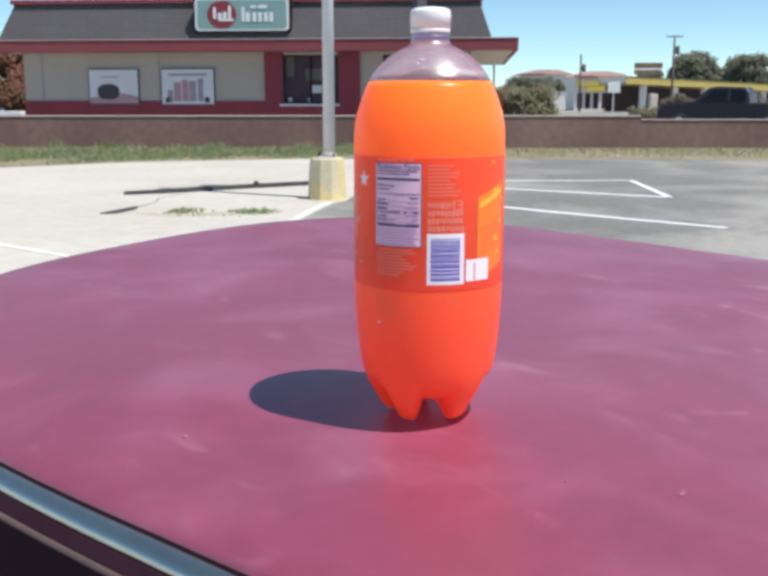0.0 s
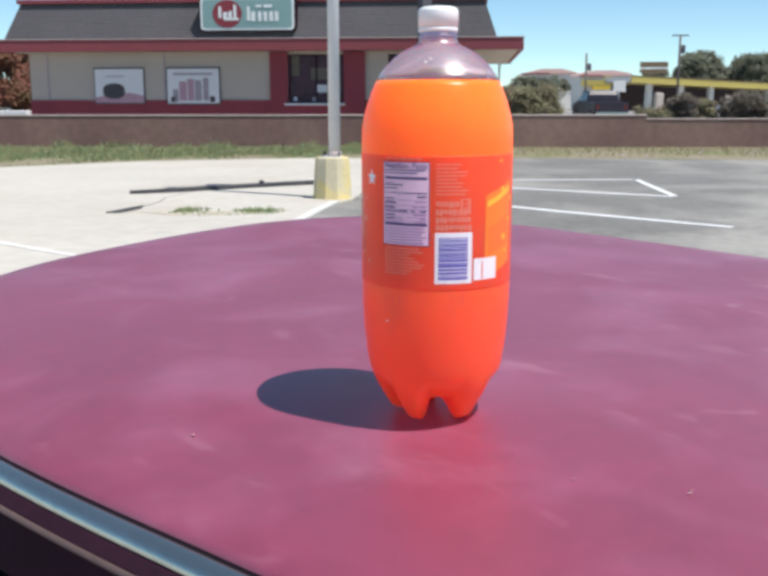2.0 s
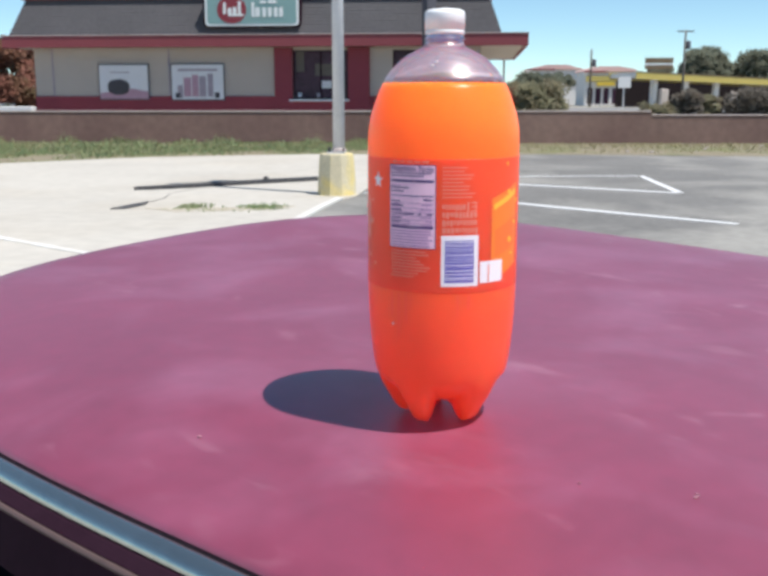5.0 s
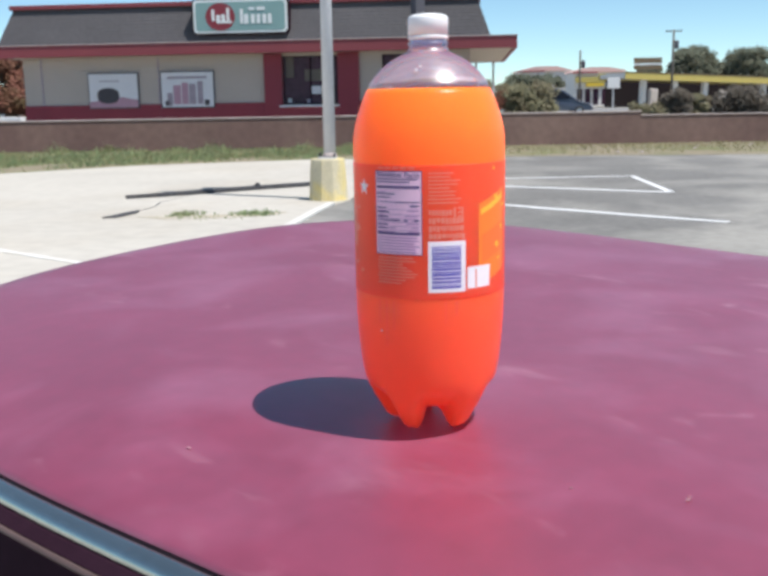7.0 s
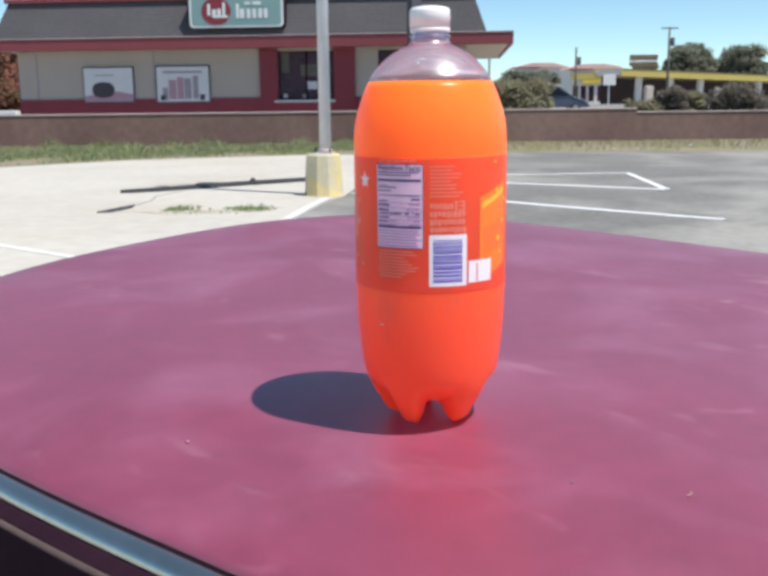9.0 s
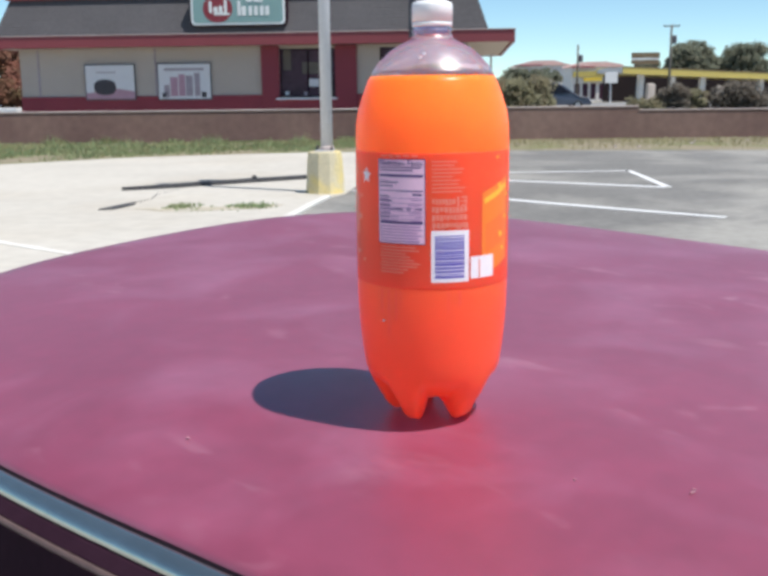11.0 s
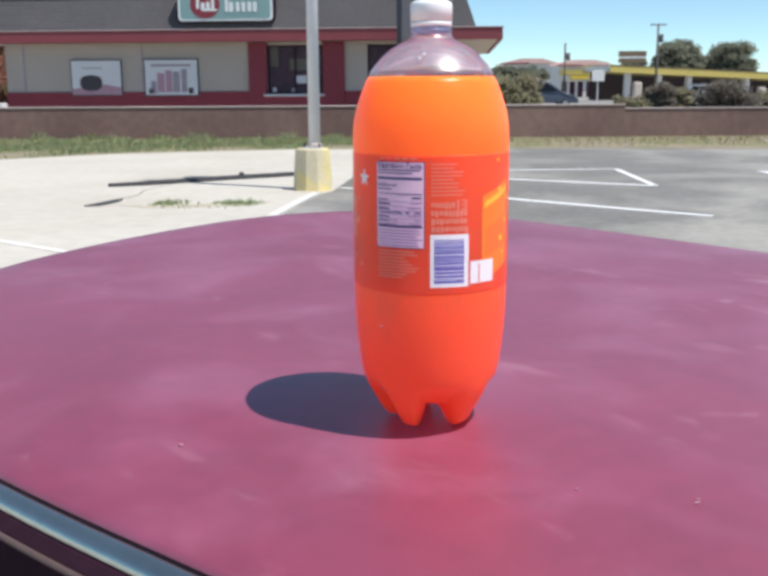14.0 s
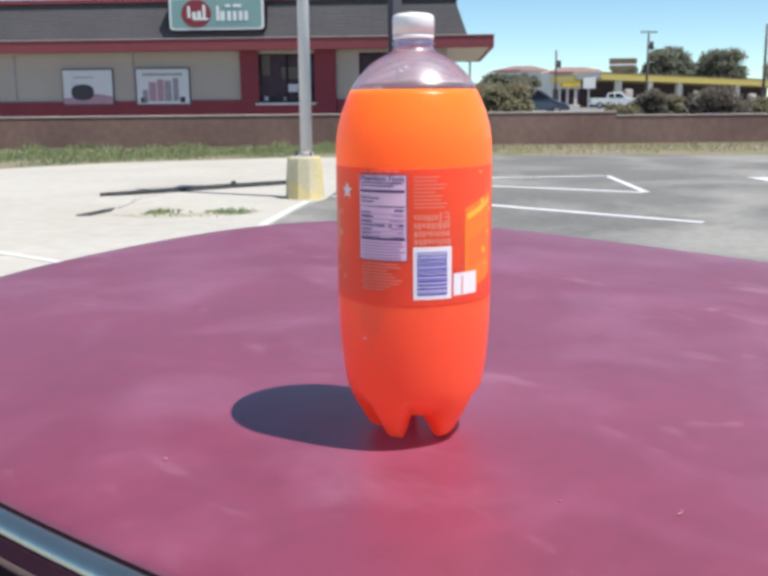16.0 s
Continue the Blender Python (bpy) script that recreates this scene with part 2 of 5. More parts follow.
    yellow=mat("yellow_canopy_paint", (0.50, 0.40, 0.11), 0.5, var=0.06, scale=0.5, fine=6),
    yellow_bright=mat("bright_yellow_panel", (0.72, 0.52, 0.06), 0.5, var=0.06, scale=0.5, fine=6),
    white_paint=mat("white_paint", (0.72, 0.71, 0.70), 0.6, var=0.06, scale=0.5, fine=6),
    roof_red=mat("faded_red_roof", (0.72, 0.46, 0.42), 0.7, var=0.1, scale=0.4, fine=5),
    brown_sign=mat("brown_sign_board", (0.17, 0.12, 0.07), 0.7, var=0.1, scale=0.5, fine=5),
    car_black=mat("black_car_paint", (0.034, 0.027, 0.040), 0.4, var=0.1, scale=1, fine=8, coat=0.1, spec=0.3),
    car_silver=mat("silver_car_paint", (0.45, 0.48, 0.50), 0.35, metal=0.3, var=0.06, scale=1, fine=8, coat=0.5),
    car_white=mat("white_car_paint", (0.78, 0.79, 0.78), 0.35, var=0.05, scale=1, fine=8, coat=0.5),
    car_blue=mat("dark_blue_car_paint", (0.05, 0.06, 0.09), 0.3, var=0.08, scale=1, fine=8, coat=0.6),
    car_grey=mat("grey_car_paint", (0.05, 0.052, 0.062), 0.35, var=0.08, scale=1, fine=8, coat=0.5),
    car_teal=mat("grey_teal_car_paint", (0.085, 0.105, 0.11), 0.35, var=0.08, scale=1, fine=8, coat=0.5),
)


def add_smears(m, col, scale, stretch, amount):
    """Pale dusty smears that break through in small ragged, stretched patches."""
    N, L = m.node_tree.nodes, m.node_tree.links
    b = N["Principled BSDF"]
    src = b.inputs["Base Color"].links[0].from_socket
    tc, mp = N.new("ShaderNodeTexCoord"), N.new("ShaderNodeMapping")
    mp.inputs["Scale"].default_value, mp.inputs["Rotation"].default_value = stretch, (0, 0, 0.9)
    L.new(tc.outputs["Object"], mp.inputs["Vector"])
    fac = None
    for sc, lo, hi, det in ((scale, 0.56, 0.78, 8), (scale * 0.22, 0.50, 0.66, 3)):
        n, r = N.new("ShaderNodeTexNoise"), N.new("ShaderNodeMapRange")
        n.inputs["Scale"].default_value, n.inputs["Detail"].default_value = sc, det
        n.inputs["Distortion"].default_value = 0.8
        r.inputs["From Min"].default_value, r.inputs["From Max"].default_value = lo, hi
        L.new(mp.outputs[0], n.inputs["Vector"])
        L.new(n.outputs["Fac"], r.inputs["Value"])
        if fac is None:
            fac = r.outputs[0]
        else:
            mu = N.new("ShaderNodeMath")
            mu.operation = "MULTIPLY"
            L.new(fac, mu.inputs[0])
            L.new(r.outputs[0], mu.inputs[1])
            fac = mu.outputs[0]
    am = N.new("ShaderNodeMath")
    am.operation = "MULTIPLY"
    am.inputs[1].default_value = amount
    L.new(fac, am.inputs[0])
    mx = N.new("ShaderNodeMix")
    mx.data_type = "RGBA"
    L.new(am.outputs[0], mx.inputs[0])
    L.new(src, mx.inputs[6])
    mx.inputs[7].default_value = (*col, 1)
    L.new(mx.outputs[2], b.inputs["Base Color"])


M["paint"].node_tree.nodes["Principled BSDF"].inputs["Coat IOR"].default_value = 1.65
for key, share in (("streak", 0.25), ("label_pale", 0.4), ("label_dark", 0.4), ("grass", 0.4), ("dry_grass", 0.35), ("leaf", 0.35), ("leaf_light", 0.35), ("leaf_dark", 0.3), ("leaf_red", 0.3)):
    leafy(M[key], share)
add_smears(M["paint"], (0.52, 0.25, 0.32), 26.0, (0.5, 1.2, 1.0), 0.9)
add_smears(M["concrete"], (0.42, 0.37, 0.30), 1.6, (0.5, 1.0, 1.0), 0.7)
add_smears(M["asphalt"], (0.30, 0.285, 0.26), 1.2, (0.6, 1.4, 1.0), 0.8)


# ---- mesh helpers ----
def part(name, bm, material, parent=None, label="", smooth=False, at=None):
    me = bpy.data.meshes.new(name)
    if smooth:
        for f in bm.faces:
            f.smooth = True
    bm.normal_update()
    bm.to_mesh(me)
    bm.free()
    me.materials.append(material)
    ob = new(name, me)
    if parent is not None:
        ob.parent = parent
    if at is not None:
        ob.matrix_basis = at
    if label:
        ob["label"] = label
    return ob


def empty(name, m, label, category, group="", kind=""):
    ob = new(name)
    ob.empty_display_size = 0.1
    ob.matrix_basis = m
    return tagged(ob, label, category, group, kind)


def box(cx, cy, cz, sx, sy, sz, bev=0.0, bm=None, rot=None):
    bm = bm or bmesh.new()
    g = bmesh.ops.create_cube(bm, size=1.0)
    m = Matrix.Translation((cx, cy, cz)) @ (rot or Matrix()) @ Matrix.Diagonal((sx, sy, sz, 1))
    bmesh.ops.transform(bm, matrix=m, verts=g["verts"])
    if bev:
        es = list({e for v in g["verts"] for e in v.link_edges})
        bmesh.ops.bevel(bm, geom=es, offset=bev, segments=2, affect="EDGES", profile=0.5)
    return bm


def box2(x0, x1, y0, y1, z0, z1, bev=0.0, bm=None):
    return box((x0 + x1) / 2, (y0 + y1) / 2, (z0 + z1) / 2, abs(x1 - x0), abs(y1 - y0), abs(z1 - z0), bev, bm)


def lathe(profile, seg=48, bm=None, centre=(0, 0, 0), tweak=None):
    """Turn (r, z) rows round the z axis; tweak(r, z, angle) gives the point."""
    bm = bm or bmesh.new()
    rings = []
    for r, z in profile:
        ring = []
        for k in range(seg):
            a = 2 * math.pi * k / seg
            rr, zz = tweak(r, z, a) if tweak else (r, z)
            ring.append(bm.verts.new((centre[0] + rr * math.sin(a), centre[1] - rr * math.cos(a), centre[2] + zz)))
        rings.append(ring)
    for a, b in zip(rings, rings[1:]):
        for k in range(seg):
            bm.faces.new((a[k], a[(k + 1) % seg], b[(k + 1) % seg], b[k]))
    bm.faces.new(list(reversed(rings[0])))
    bm.faces.new(rings[-1])
    return bm


def tube(points, radius, seg=8, bm=None, taper=None):
    """A round bar along points; taper: the radius at the far end."""
    bm = bm or bmesh.new()
    pts = [Vector(p) for p in points]
    rings = []
    for i, p in enumerate(pts):
        d = (pts[min(i + 1, len(pts) - 1)] - pts[max(i - 1, 0)]).normalized()
        side = d.cross(Vector((0, 0, 1)))
        if side.length < 0.05:
            side = d.cross(Vector((1, 0, 0)))
        side.normalize()
        up = side.cross(d)
        r = radius if taper is None else radius + (taper - radius) * i / (len(pts) - 1)
        rings.append([bm.verts.new(p + (side * math.cos(2 * math.pi * k / seg) + up * math.sin(2 * math.pi * k / seg)) * r) for k in range(seg)])
    for a, b in zip(rings, rings[1:]):
        for k in range(seg):
            bm.faces.new((a[k], a[(k + 1) % seg], b[(k + 1) % seg], b[k]))
    bm.faces.new(list(reversed(rings[0])))
    bm.faces.new(rings[-1])
    return bm


def sweep(path, section, bm=None):
    """A closed section of (y, z) offsets carried along a path of points."""
    bm = bm or bmesh.new()
    rings = [[bm.verts.new((p[0], p[1] + y, p[2] + z)) for y, z in section] for p in path]
    n = len(section)
    for a, b in zip(rings, rings[1:]):
        for k in range(n):
            bm.faces.new((a[k], a[(k + 1) % n], b[(k + 1) % n], b[k]))
    bm.faces.new(list(reversed(rings[0])))
    bm.faces.new(rings[-1])
    return bm


def prism(outline, y0, y1, bev=0.0, bm=None):
    """An (x, z) outline made solid from y0 to y1."""
    bm = bm or bmesh.new()
    a = [bm.verts.new((x, y0, z)) for x, z in outline]
    b = [bm.verts.new((x, y1, z)) for x, z in outline]
    n = len(outline)
    fs = [bm.faces.new(a), bm.faces.new(list(reversed(b)))]
    for k in range(n):
        fs.append(bm.faces.new((a[(k + 1) % n], a[k], b[k], b[(k + 1) % n])))
    bmesh.ops.recalc_face_normals(bm, faces=fs)
    if bev:
        es = [e for e in bm.edges if e.verts[0] in a and e.verts[1] in a or e.verts[0] in b and e.verts[1] in b]
        bmesh.ops.bevel(bm, geom=es, offset=bev, segments=3, affect="EDGES", profile=0.5)
    return bm


def slab(outline, z0, z1, bm=None):
    """An (x, y) outline made solid from z0 to z1."""
    bm = bm or bmesh.new()
    a = [bm.verts.new((x, y, z0)) for x, y in outline]
    b = [bm.verts.new((x, y, z1)) for x, y in outline]
    n = len(outline)
    fs = [bm.faces.new(a), bm.faces.new(b)] + [bm.faces.new((a[k], a[(k + 1) % n], b[(k + 1) % n], b[k])) for k in range(n)]
    bmesh.ops.recalc_face_normals(bm, faces=fs)
    return bm


def ribbon(points, width, z0, z1):
    """A painted or laid strip along (x, y) points."""
    pts = [Vector((*p, 0)) for p in points]
    left, right = [], []
    for i, p in enumerate(pts):
        d = (pts[min(i + 1, len(pts) - 1)] - pts[max(i - 1, 0)]).normalized()
        n = Vector((-d.y, d.x, 0)) * (width[i] if isinstance(width, (list, tuple)) else width) / 2
        left.append((p + n)[:2])
        right.append((p - n)[:2])
    return slab(left + right[::-1], z0, z1)


# ---- ground ----
LOT, UP = 0.0, 0.45          # the car park; the higher ground behind the wall
WALL_Y = 34.9
bm = bmesh.new()
xs = [-1500, -120, -40, 40, 120, 1500]
ys_z = [(-1500, LOT), (-60, LOT), (0, LOT), (WALL_Y + 0.1, LOT), (WALL_Y + 0.12, UP), (70, UP), (200, UP), (1500, UP)]
grid = [[bm.verts.new((x, y, z - 0.02)) for x in xs] for y, z in ys_z]
for j in range(len(ys_z) - 1):
    for i in range(len(xs) - 1):
        bm.faces.new((grid[j][i], grid[j][i + 1], grid[j + 1][i + 1], grid[j + 1][i]))
ground = part("ground", bm, M["far_ground"])
tagged(ground, "pale dry ground reaching out to the horizon", "ground", kind="structure")

EDGE = [(-1.6, 9.0), (-1.22, 12.8), (-1.02, 14.3), (-0.82, 15.5), (-0.62, 16.1), (-0.30, 19.0), (0.45, 24.0), (1.0, 27.8)]
concrete = part("pavement_concrete", slab([(-45, -6.0), (-2.3, -6.0), (-2.1, 4.0)] + EDGE + [(-2.0, 28.2), (-6.9, 26.6), (-10.0, 24.0), (-18, 22.6), (-45, 21)], -0.06, 0.012), M["concrete"])
tagged(concrete, "bright sunlit worn concrete paving of the car park", "pavement", kind="structure")
asphalt = part("pavement_asphalt", slab([(-2.3, -6.0), (45, -6.0), (45, 26.5), (10.8, 27.2), (4.5, 28.2)] + EDGE[::-1] + [(-2.1, 4.0)], -0.06, 0.004), M["asphalt"])
tagged(asphalt, "grey patchy worn asphalt of the parking area", "asphalt", kind="structure")
lot_rear = part("pavement_rear", slab([(-45, -60), (45, -60), (45, -6.0), (-45, -6.0)], -0.06, 0.003), M["asphalt"])
tagged(lot_rear, "grey worn asphalt stretching behind the parked car", "asphalt", kind="structure")
strip = part("verge_soil", slab([(-45, 21), (-18, 22.6), (-10.0, 24.0), (-6.9, 26.6), (-2.0, 28.2), (1.0, 27.8), (4.5, 28.2), (10.8, 27.2), (45, 26.5), (45, WALL_Y), (-45, WALL_Y)], -0.06, 0.008), M["soil"])
tagged(strip, "dry soil verge along the foot of the brown wall", "soil", kind="structure")
road = part("road", slab([(12, 37), (95, 37), (95, 119), (-45, 119), (-45, 74), (8, 72)], UP - 0.06, UP + 0.004), M["road"])
tagged(road, "pale grey asphalt street behind the brown wall", "road", kind="structure")


def painted(name, pts, width, label, base=0.004, mm="line"):
    ob = part(name, ribbon(pts, width, base + 0.002, base + 0.007), M[mm])
    return tagged(ob, label, "road marking", "parking lines", "structure")


painted("parking_line", [(-0.69, 20.1), (2.55, 20.16), (5.25, 20.28)], 0.13, "thin white painted parking line on grey asphalt")
painted("parking_line", [(-0.3, 19.4), (2.32, 18.28), (4.95, 16.60)], 0.19, "thin white painted parking line on grey asphalt")
painted("parking_line", [(5.25, 20.34), (5.0, 16.62)], 0.13, "short white painted line closing a parking bay")
painted("parking_line", [(-0.51, 16.63), (1.91, 14.99), (2.43, 14.43), (3.5, 13.4), (4.52, 12.46)], [0.15, 0.17, 0.19, 0.17, 0.15], "kinked white painted parking line on grey asphalt")
painted("parking_line", [(7.95, 18.95), (11.5, 19.15)], 0.95, "broad white painted bar on grey asphalt")
painted("parking_line", [(-7.5, 13.6), (-4.45, 10.91), (-3.44, 10.09), (-2.6, 9.4)], 0.10, "faded white painted line on pale concrete", 0.012, "line_faded")
kerb = part("kerb", ribbon([(-1.52, 10.5), (-1.28, 12.8), (-1.08, 14.3), (-0.88, 15.5)], 0.13, 0.012, 0.045), M["kerb_white"])
tagged(kerb, "pale kerb edge between concrete and asphalt", "kerb", kind="structure")
berm = part("asphalt_berm", ribbon([(-4.64, 16.98), (-4.1, 17.3), (-3.41, 17.82), (-2.52, 18.5), (-1.26, 19.32), (-0.95, 19.46)], [0.02, 0.20, 0.28, 0.32, 0.30, 0.26], 0.012, 0.075), M["asphalt_dark"])
tagged(berm, "low dark asphalt strip lying on the concrete", "berm", kind="structure")
patch = part("asphalt_patch", slab([(-4.2, 14.0), (-3.98, 14.05), (-3.83, 14.6), (-3.88, 15.0), (-4.0, 14.7)], 0.012, 0.03), M["asphalt_dark"])
tagged(patch, "small dark asphalt patch in the concrete", "asphalt patch", kind="structure")

for lx, ly, lr in ((-2.48, 18.53, 0.06),):
    part("lump", lathe([(lr, 0.0), (lr * 0.9, 0.04), (lr * 0.5, 0.065), (0.01, 0.07)], 9), M["asphalt_dark"], berm, at=pose(lx, ly, 0.07), smooth=True)
crack = part("crack", ribbon([(-3.86, 15.0), (-3.78, 15.6), (-3.86, 16.3), (-3.70, 17.0), (-3.60, 17.5)], [0.03, 0.018, 0.022, 0.018, 0.015], 0.0125, 0.0145), M["asphalt_dark"])
tagged(crack, "thin dark crack running through the concrete", "crack", kind="structure")

# ---- boundary wall, in courses of blocks, stepping down on the right ----
wall_root = empty("wall_boundary", pose(0, WALL_Y, 0), "low brown painted block boundary wall with a pale cap", "wall", kind="structure")
STEP_X = 9.3
part("wall_core", box2(-45, STEP_X, 0.0, 0.2, -0.05, 1.13), M["wall"], wall_root)
part("wall_core", box2(STEP_X, 60, 0.0, 0.2, -0.05, 1.0), M["wall"], wall_root)
part("cap", box2(-45, STEP_X, -0.03, 0.23, 1.13, 1.18, 0.01), M["wall_cap"], wall_root, "pale weathered wall cap")
part("cap", box2(STEP_X, 60, -0.03, 0.23, 1.0, 1.04, 0.01), M["wall_cap"], wall_root, "pale weathered wall cap")


# ---- the restaurant across the car park ----
REST = pose(5.086, 37.0, UP, 0, 0, -5)


def restaurant():
    r = empty("restaurant", REST, "single-storey beige fast-food restaurant with red trim and grey mansard roof", "building")
    W0, W1, DEP = -19.8, -1.78, 13.2          # wall ends along the front; depth
    F = 0.75                                   # the front wall stands this far behind the fascia
    openings = [(-9.18, -6.96, 1.15, 3.02), (-5.21, -3.6, 1.15, 3.02)]
    # front wall in pieces round the openings
    xs = [W0] + [v for o in openings for v in o[:2]] + [W1]
    for i in range(0, len(xs), 2):
        part("wall", box2(xs[i], xs[i + 1], F, F + 0.2, 0, 3.15), M["stucco"], r)
    for x0, x1, z0, z1 in openings:
        part("wall", box2(x0, x1, F, F + 0.2, 0, z0), M["stucco"], r)
        part("wall", box2(x0, x1, F, F + 0.2, z1, 3.15), M["stucco"], r)
    part("wall", box2(W0, W0 + 0.2, F + 0.2, F + DEP, 0, 3.15), M["stucco"], r)
    part("wall", box2(W1 - 0.2, W1, F + 0.2, F + DEP, 0, 3.15), M["stucco"], r)
    part("wall", box2(W0 + 0.2, W1 - 0.2, F + DEP - 0.2, F + DEP, 0, 3.15), M["stucco"], r)
    part("wall", box2(W0 + 0.3, W1 - 0.3, F + 2.6, F + 2.7, 0, 3.1), M["dark_red"], r, "dim inner partition")
    part("floor_slab", box2(W0, W1, F + 0.2, F + DEP, 0.0, 0.05), M["concrete"], r)
    # dark red wainscot, proud of the wall
    for x0, x1 in ((W0 - 0.03, -9.9), (-6.11, W1 + 0.03)):
        part("wainscot", box2(x0, x1, F - 0.06, F - 0.002, 0, 1.25, 0.01), M["dark_red"], r, "dark red painted wainscot")
    # control joints
    for x in (-19.04, -14.2):
        part("joint", box2(x - 0.03, x + 0.03, F - 0.02, F - 0.002, 1.25, 3.1), M["mid_print"], r)
    # the dark red surround of the serving window
    part("surround", box2(-9.9, -9.18, F - 0.14, F - 0.002, 0, 3.12, 0.01), M["dark_red"], r, "dark red window surround")
    part("surround", box2(-6.96, -6.11, F - 0.14, F - 0.002, 0, 3.12, 0.01), M["dark_red"], r, "dark red window surround")
    part("surround", box2(-9.18, -6.96, F - 0.14, F - 0.002, 0, 1.12), M["dark_red"], r, "dark red window surround")
    for x0, x1, z0, z1 in openings:
        w = part("window", box2(x0 + 0.05, x1 - 0.05, F + 0.12, F + 0.14, z0 + 0.05, z1 - 0.05), M["shop_glass"], r, "dark window pane")
        for a in ((x0, x1, z0, z0 + 0.05), (x0, x1, z1 - 0.05, z1), (x0, x0 + 0.05, z0 + 0.05, z1 - 0.05), (x1 - 0.05, x1, z0 + 0.05, z1 - 0.05),
                  ((x0 + x1) / 2 - 0.025, (x0 + x1) / 2 + 0.025, z0 + 0.05, z1 - 0.05)):
            part("frame", box2(a[0], a[1], F + 0.06, F + 0.18, a[2], a[3]), M["frame_dark"], w)
    part("sill", box2(-9.3, -6.9, F - 0.28, F - 0.141, 1.05, 1.12, 0.01), M["white_board"], r, "pale serving ledge")
    part("notice", box2(-8.05, -7.65, F + 0.1, F + 0.115, 1.55, 1.85), M["white_board"], r, "white notice in the window")
    part("notice", box2(-9.0, -8.85, F + 0.1, F + 0.115, 1.22, 1.38), M["white_board"], r)
    part("notice", box2(-8.25, -8.1, F + 0.1, F + 0.115, 1.2, 1.36), M["mid_print"], r)
    part("notice", box2(-7.6, -7.2, F + 0.1, F + 0.115, 1.2, 1.34), M["mid_print"], r)
    part("poster", box2(-8.3, -7.3, F + 0.105, F + 0.118, 2.05, 2.5), M["wood_pole"], r, "brownish window poster")
    part("blind", box2(-9.05, -8.75, F + 0.105, F + 0.118, 2.2, 3.0), M["wood_pole"], r)
    # fascia all round, soffit and mansard
    X0, X1, Y0, Y1 = -20.75, 0.0, 0.0, 14.2
    zf0, zf1 = 3.13, 3.58
    part("fascia", box2(X0, X1, Y0, Y0 + 0.15, zf0, zf1, 0.01), M["red_trim"], r, "red painted fascia board")
    part("fascia", box2(X0, X1, Y1 - 0.15, Y1, zf0, zf1, 0.01), M["red_trim"], r, "red painted fascia board")
    part("fascia", box2(X0, X0 + 0.15, Y0 + 0.15, Y1 - 0.15, zf0, zf1), M["red_trim"], r, "red painted fascia board")
    part("fascia", box2(X1 - 0.15, X1, Y0 + 0.15, Y1 - 0.15, zf0, zf1), M["red_trim"], r, "red painted fascia board")
    part("drip_edge", box2(X0 - 0.02, X1 + 0.02, Y0 - 0.03, Y0 + 0.1, zf1, zf1 + 0.035), M["wall_cap"], r, "pale metal drip edge")
    part("soffit", box2(X0 + 0.15, X1 - 0.15, Y0 + 0.15, Y1 - 0.15, zf0 + 0.03, zf0 + 0.08), M["soffit"], r, "pale boarded soffit")
    part("post", tube([(-0.55, 13.8, 0), (-0.55, 13.8, zf0 + 0.03)], 0.06), M["pole_metal"], r, "slender steel post")
    # mansard: four sloping faces with courses of shingles
    bx0, bx1, by0, by1, zb = X0 + 0.2, -1.0, 0.2, Y1 - 0.2, zf1
    tx0, tx1, ty0, ty1, zt = X0 + 0.75, -1.5, 0.75, Y1 - 0.75, 5.02
    bm = bmesh.new()
    n = 11
    def ring(f, lift):
        return [bm.verts.new(p) for p in ((bx0 + (tx0 - bx0) * f - lift, by0 + (ty0 - by0) * f - lift, zb + (zt - zb) * f), (bx1 + (tx1 - bx1) * f + lift, by0 + (ty0 - by0) * f - lift, zb + (zt - zb) * f),
                                          (bx1 + (tx1 - bx1) * f + lift, by1 + (ty1 - by1) * f + lift, zb + (zt - zb) * f), (bx0 + (tx0 - bx0) * f - lift, by1 + (ty1 - by1) * f + lift, zb + (zt - zb) * f))]
    rings = []
    for k in range(n):
        rings += [ring(k / n, 0.009), ring((k + 1) / n - 0.004, 0.0)]
    for lo, hi in zip(rings, rings[1:]):
        for i in range(4):
            bm.faces.new((lo[i], lo[(i + 1) % 4], hi[(i + 1) % 4], hi[i]))
    bm.faces.new(rings[-1])
    bm.faces.new(list(reversed(rings[0])))
    part("roof", bm, M["shingle"], r, "steep grey shingled mansard roof")
    part("parapet", box2(tx0 - 0.12, tx1 + 0.12, ty0 - 0.14, ty0 + 0.1, zt, zt + 0.17, 0.01), M["red_trim"], r, "red roof-edge trim")
    part("parapet", box2(tx0 - 0.12, tx1 + 0.12, ty1 - 0.1, ty1 + 0.14, zt, zt + 0.17, 0.01), M["red_trim"], r, "red roof-edge trim")
    part("parapet", box2(tx0 - 0.12, tx0 + 0.1, ty0 + 0.1, ty1 - 0.1, zt, zt + 0.17), M["red_trim"], r, "red roof-edge trim")
    part("parapet", box2(tx1 - 0.1, tx1 + 0.12, ty0 + 0.1, ty1 - 0.1, zt, zt + 0.17), M["red_trim"], r, "red roof-edge trim")
    part("post", tube([(-1.45, 13.8, 0), (-1.45, 13.8, zf0 + 0.03)], 0.06), M["pole_metal"], r, "slender steel post")
    return r


restaurant()
RM = REST


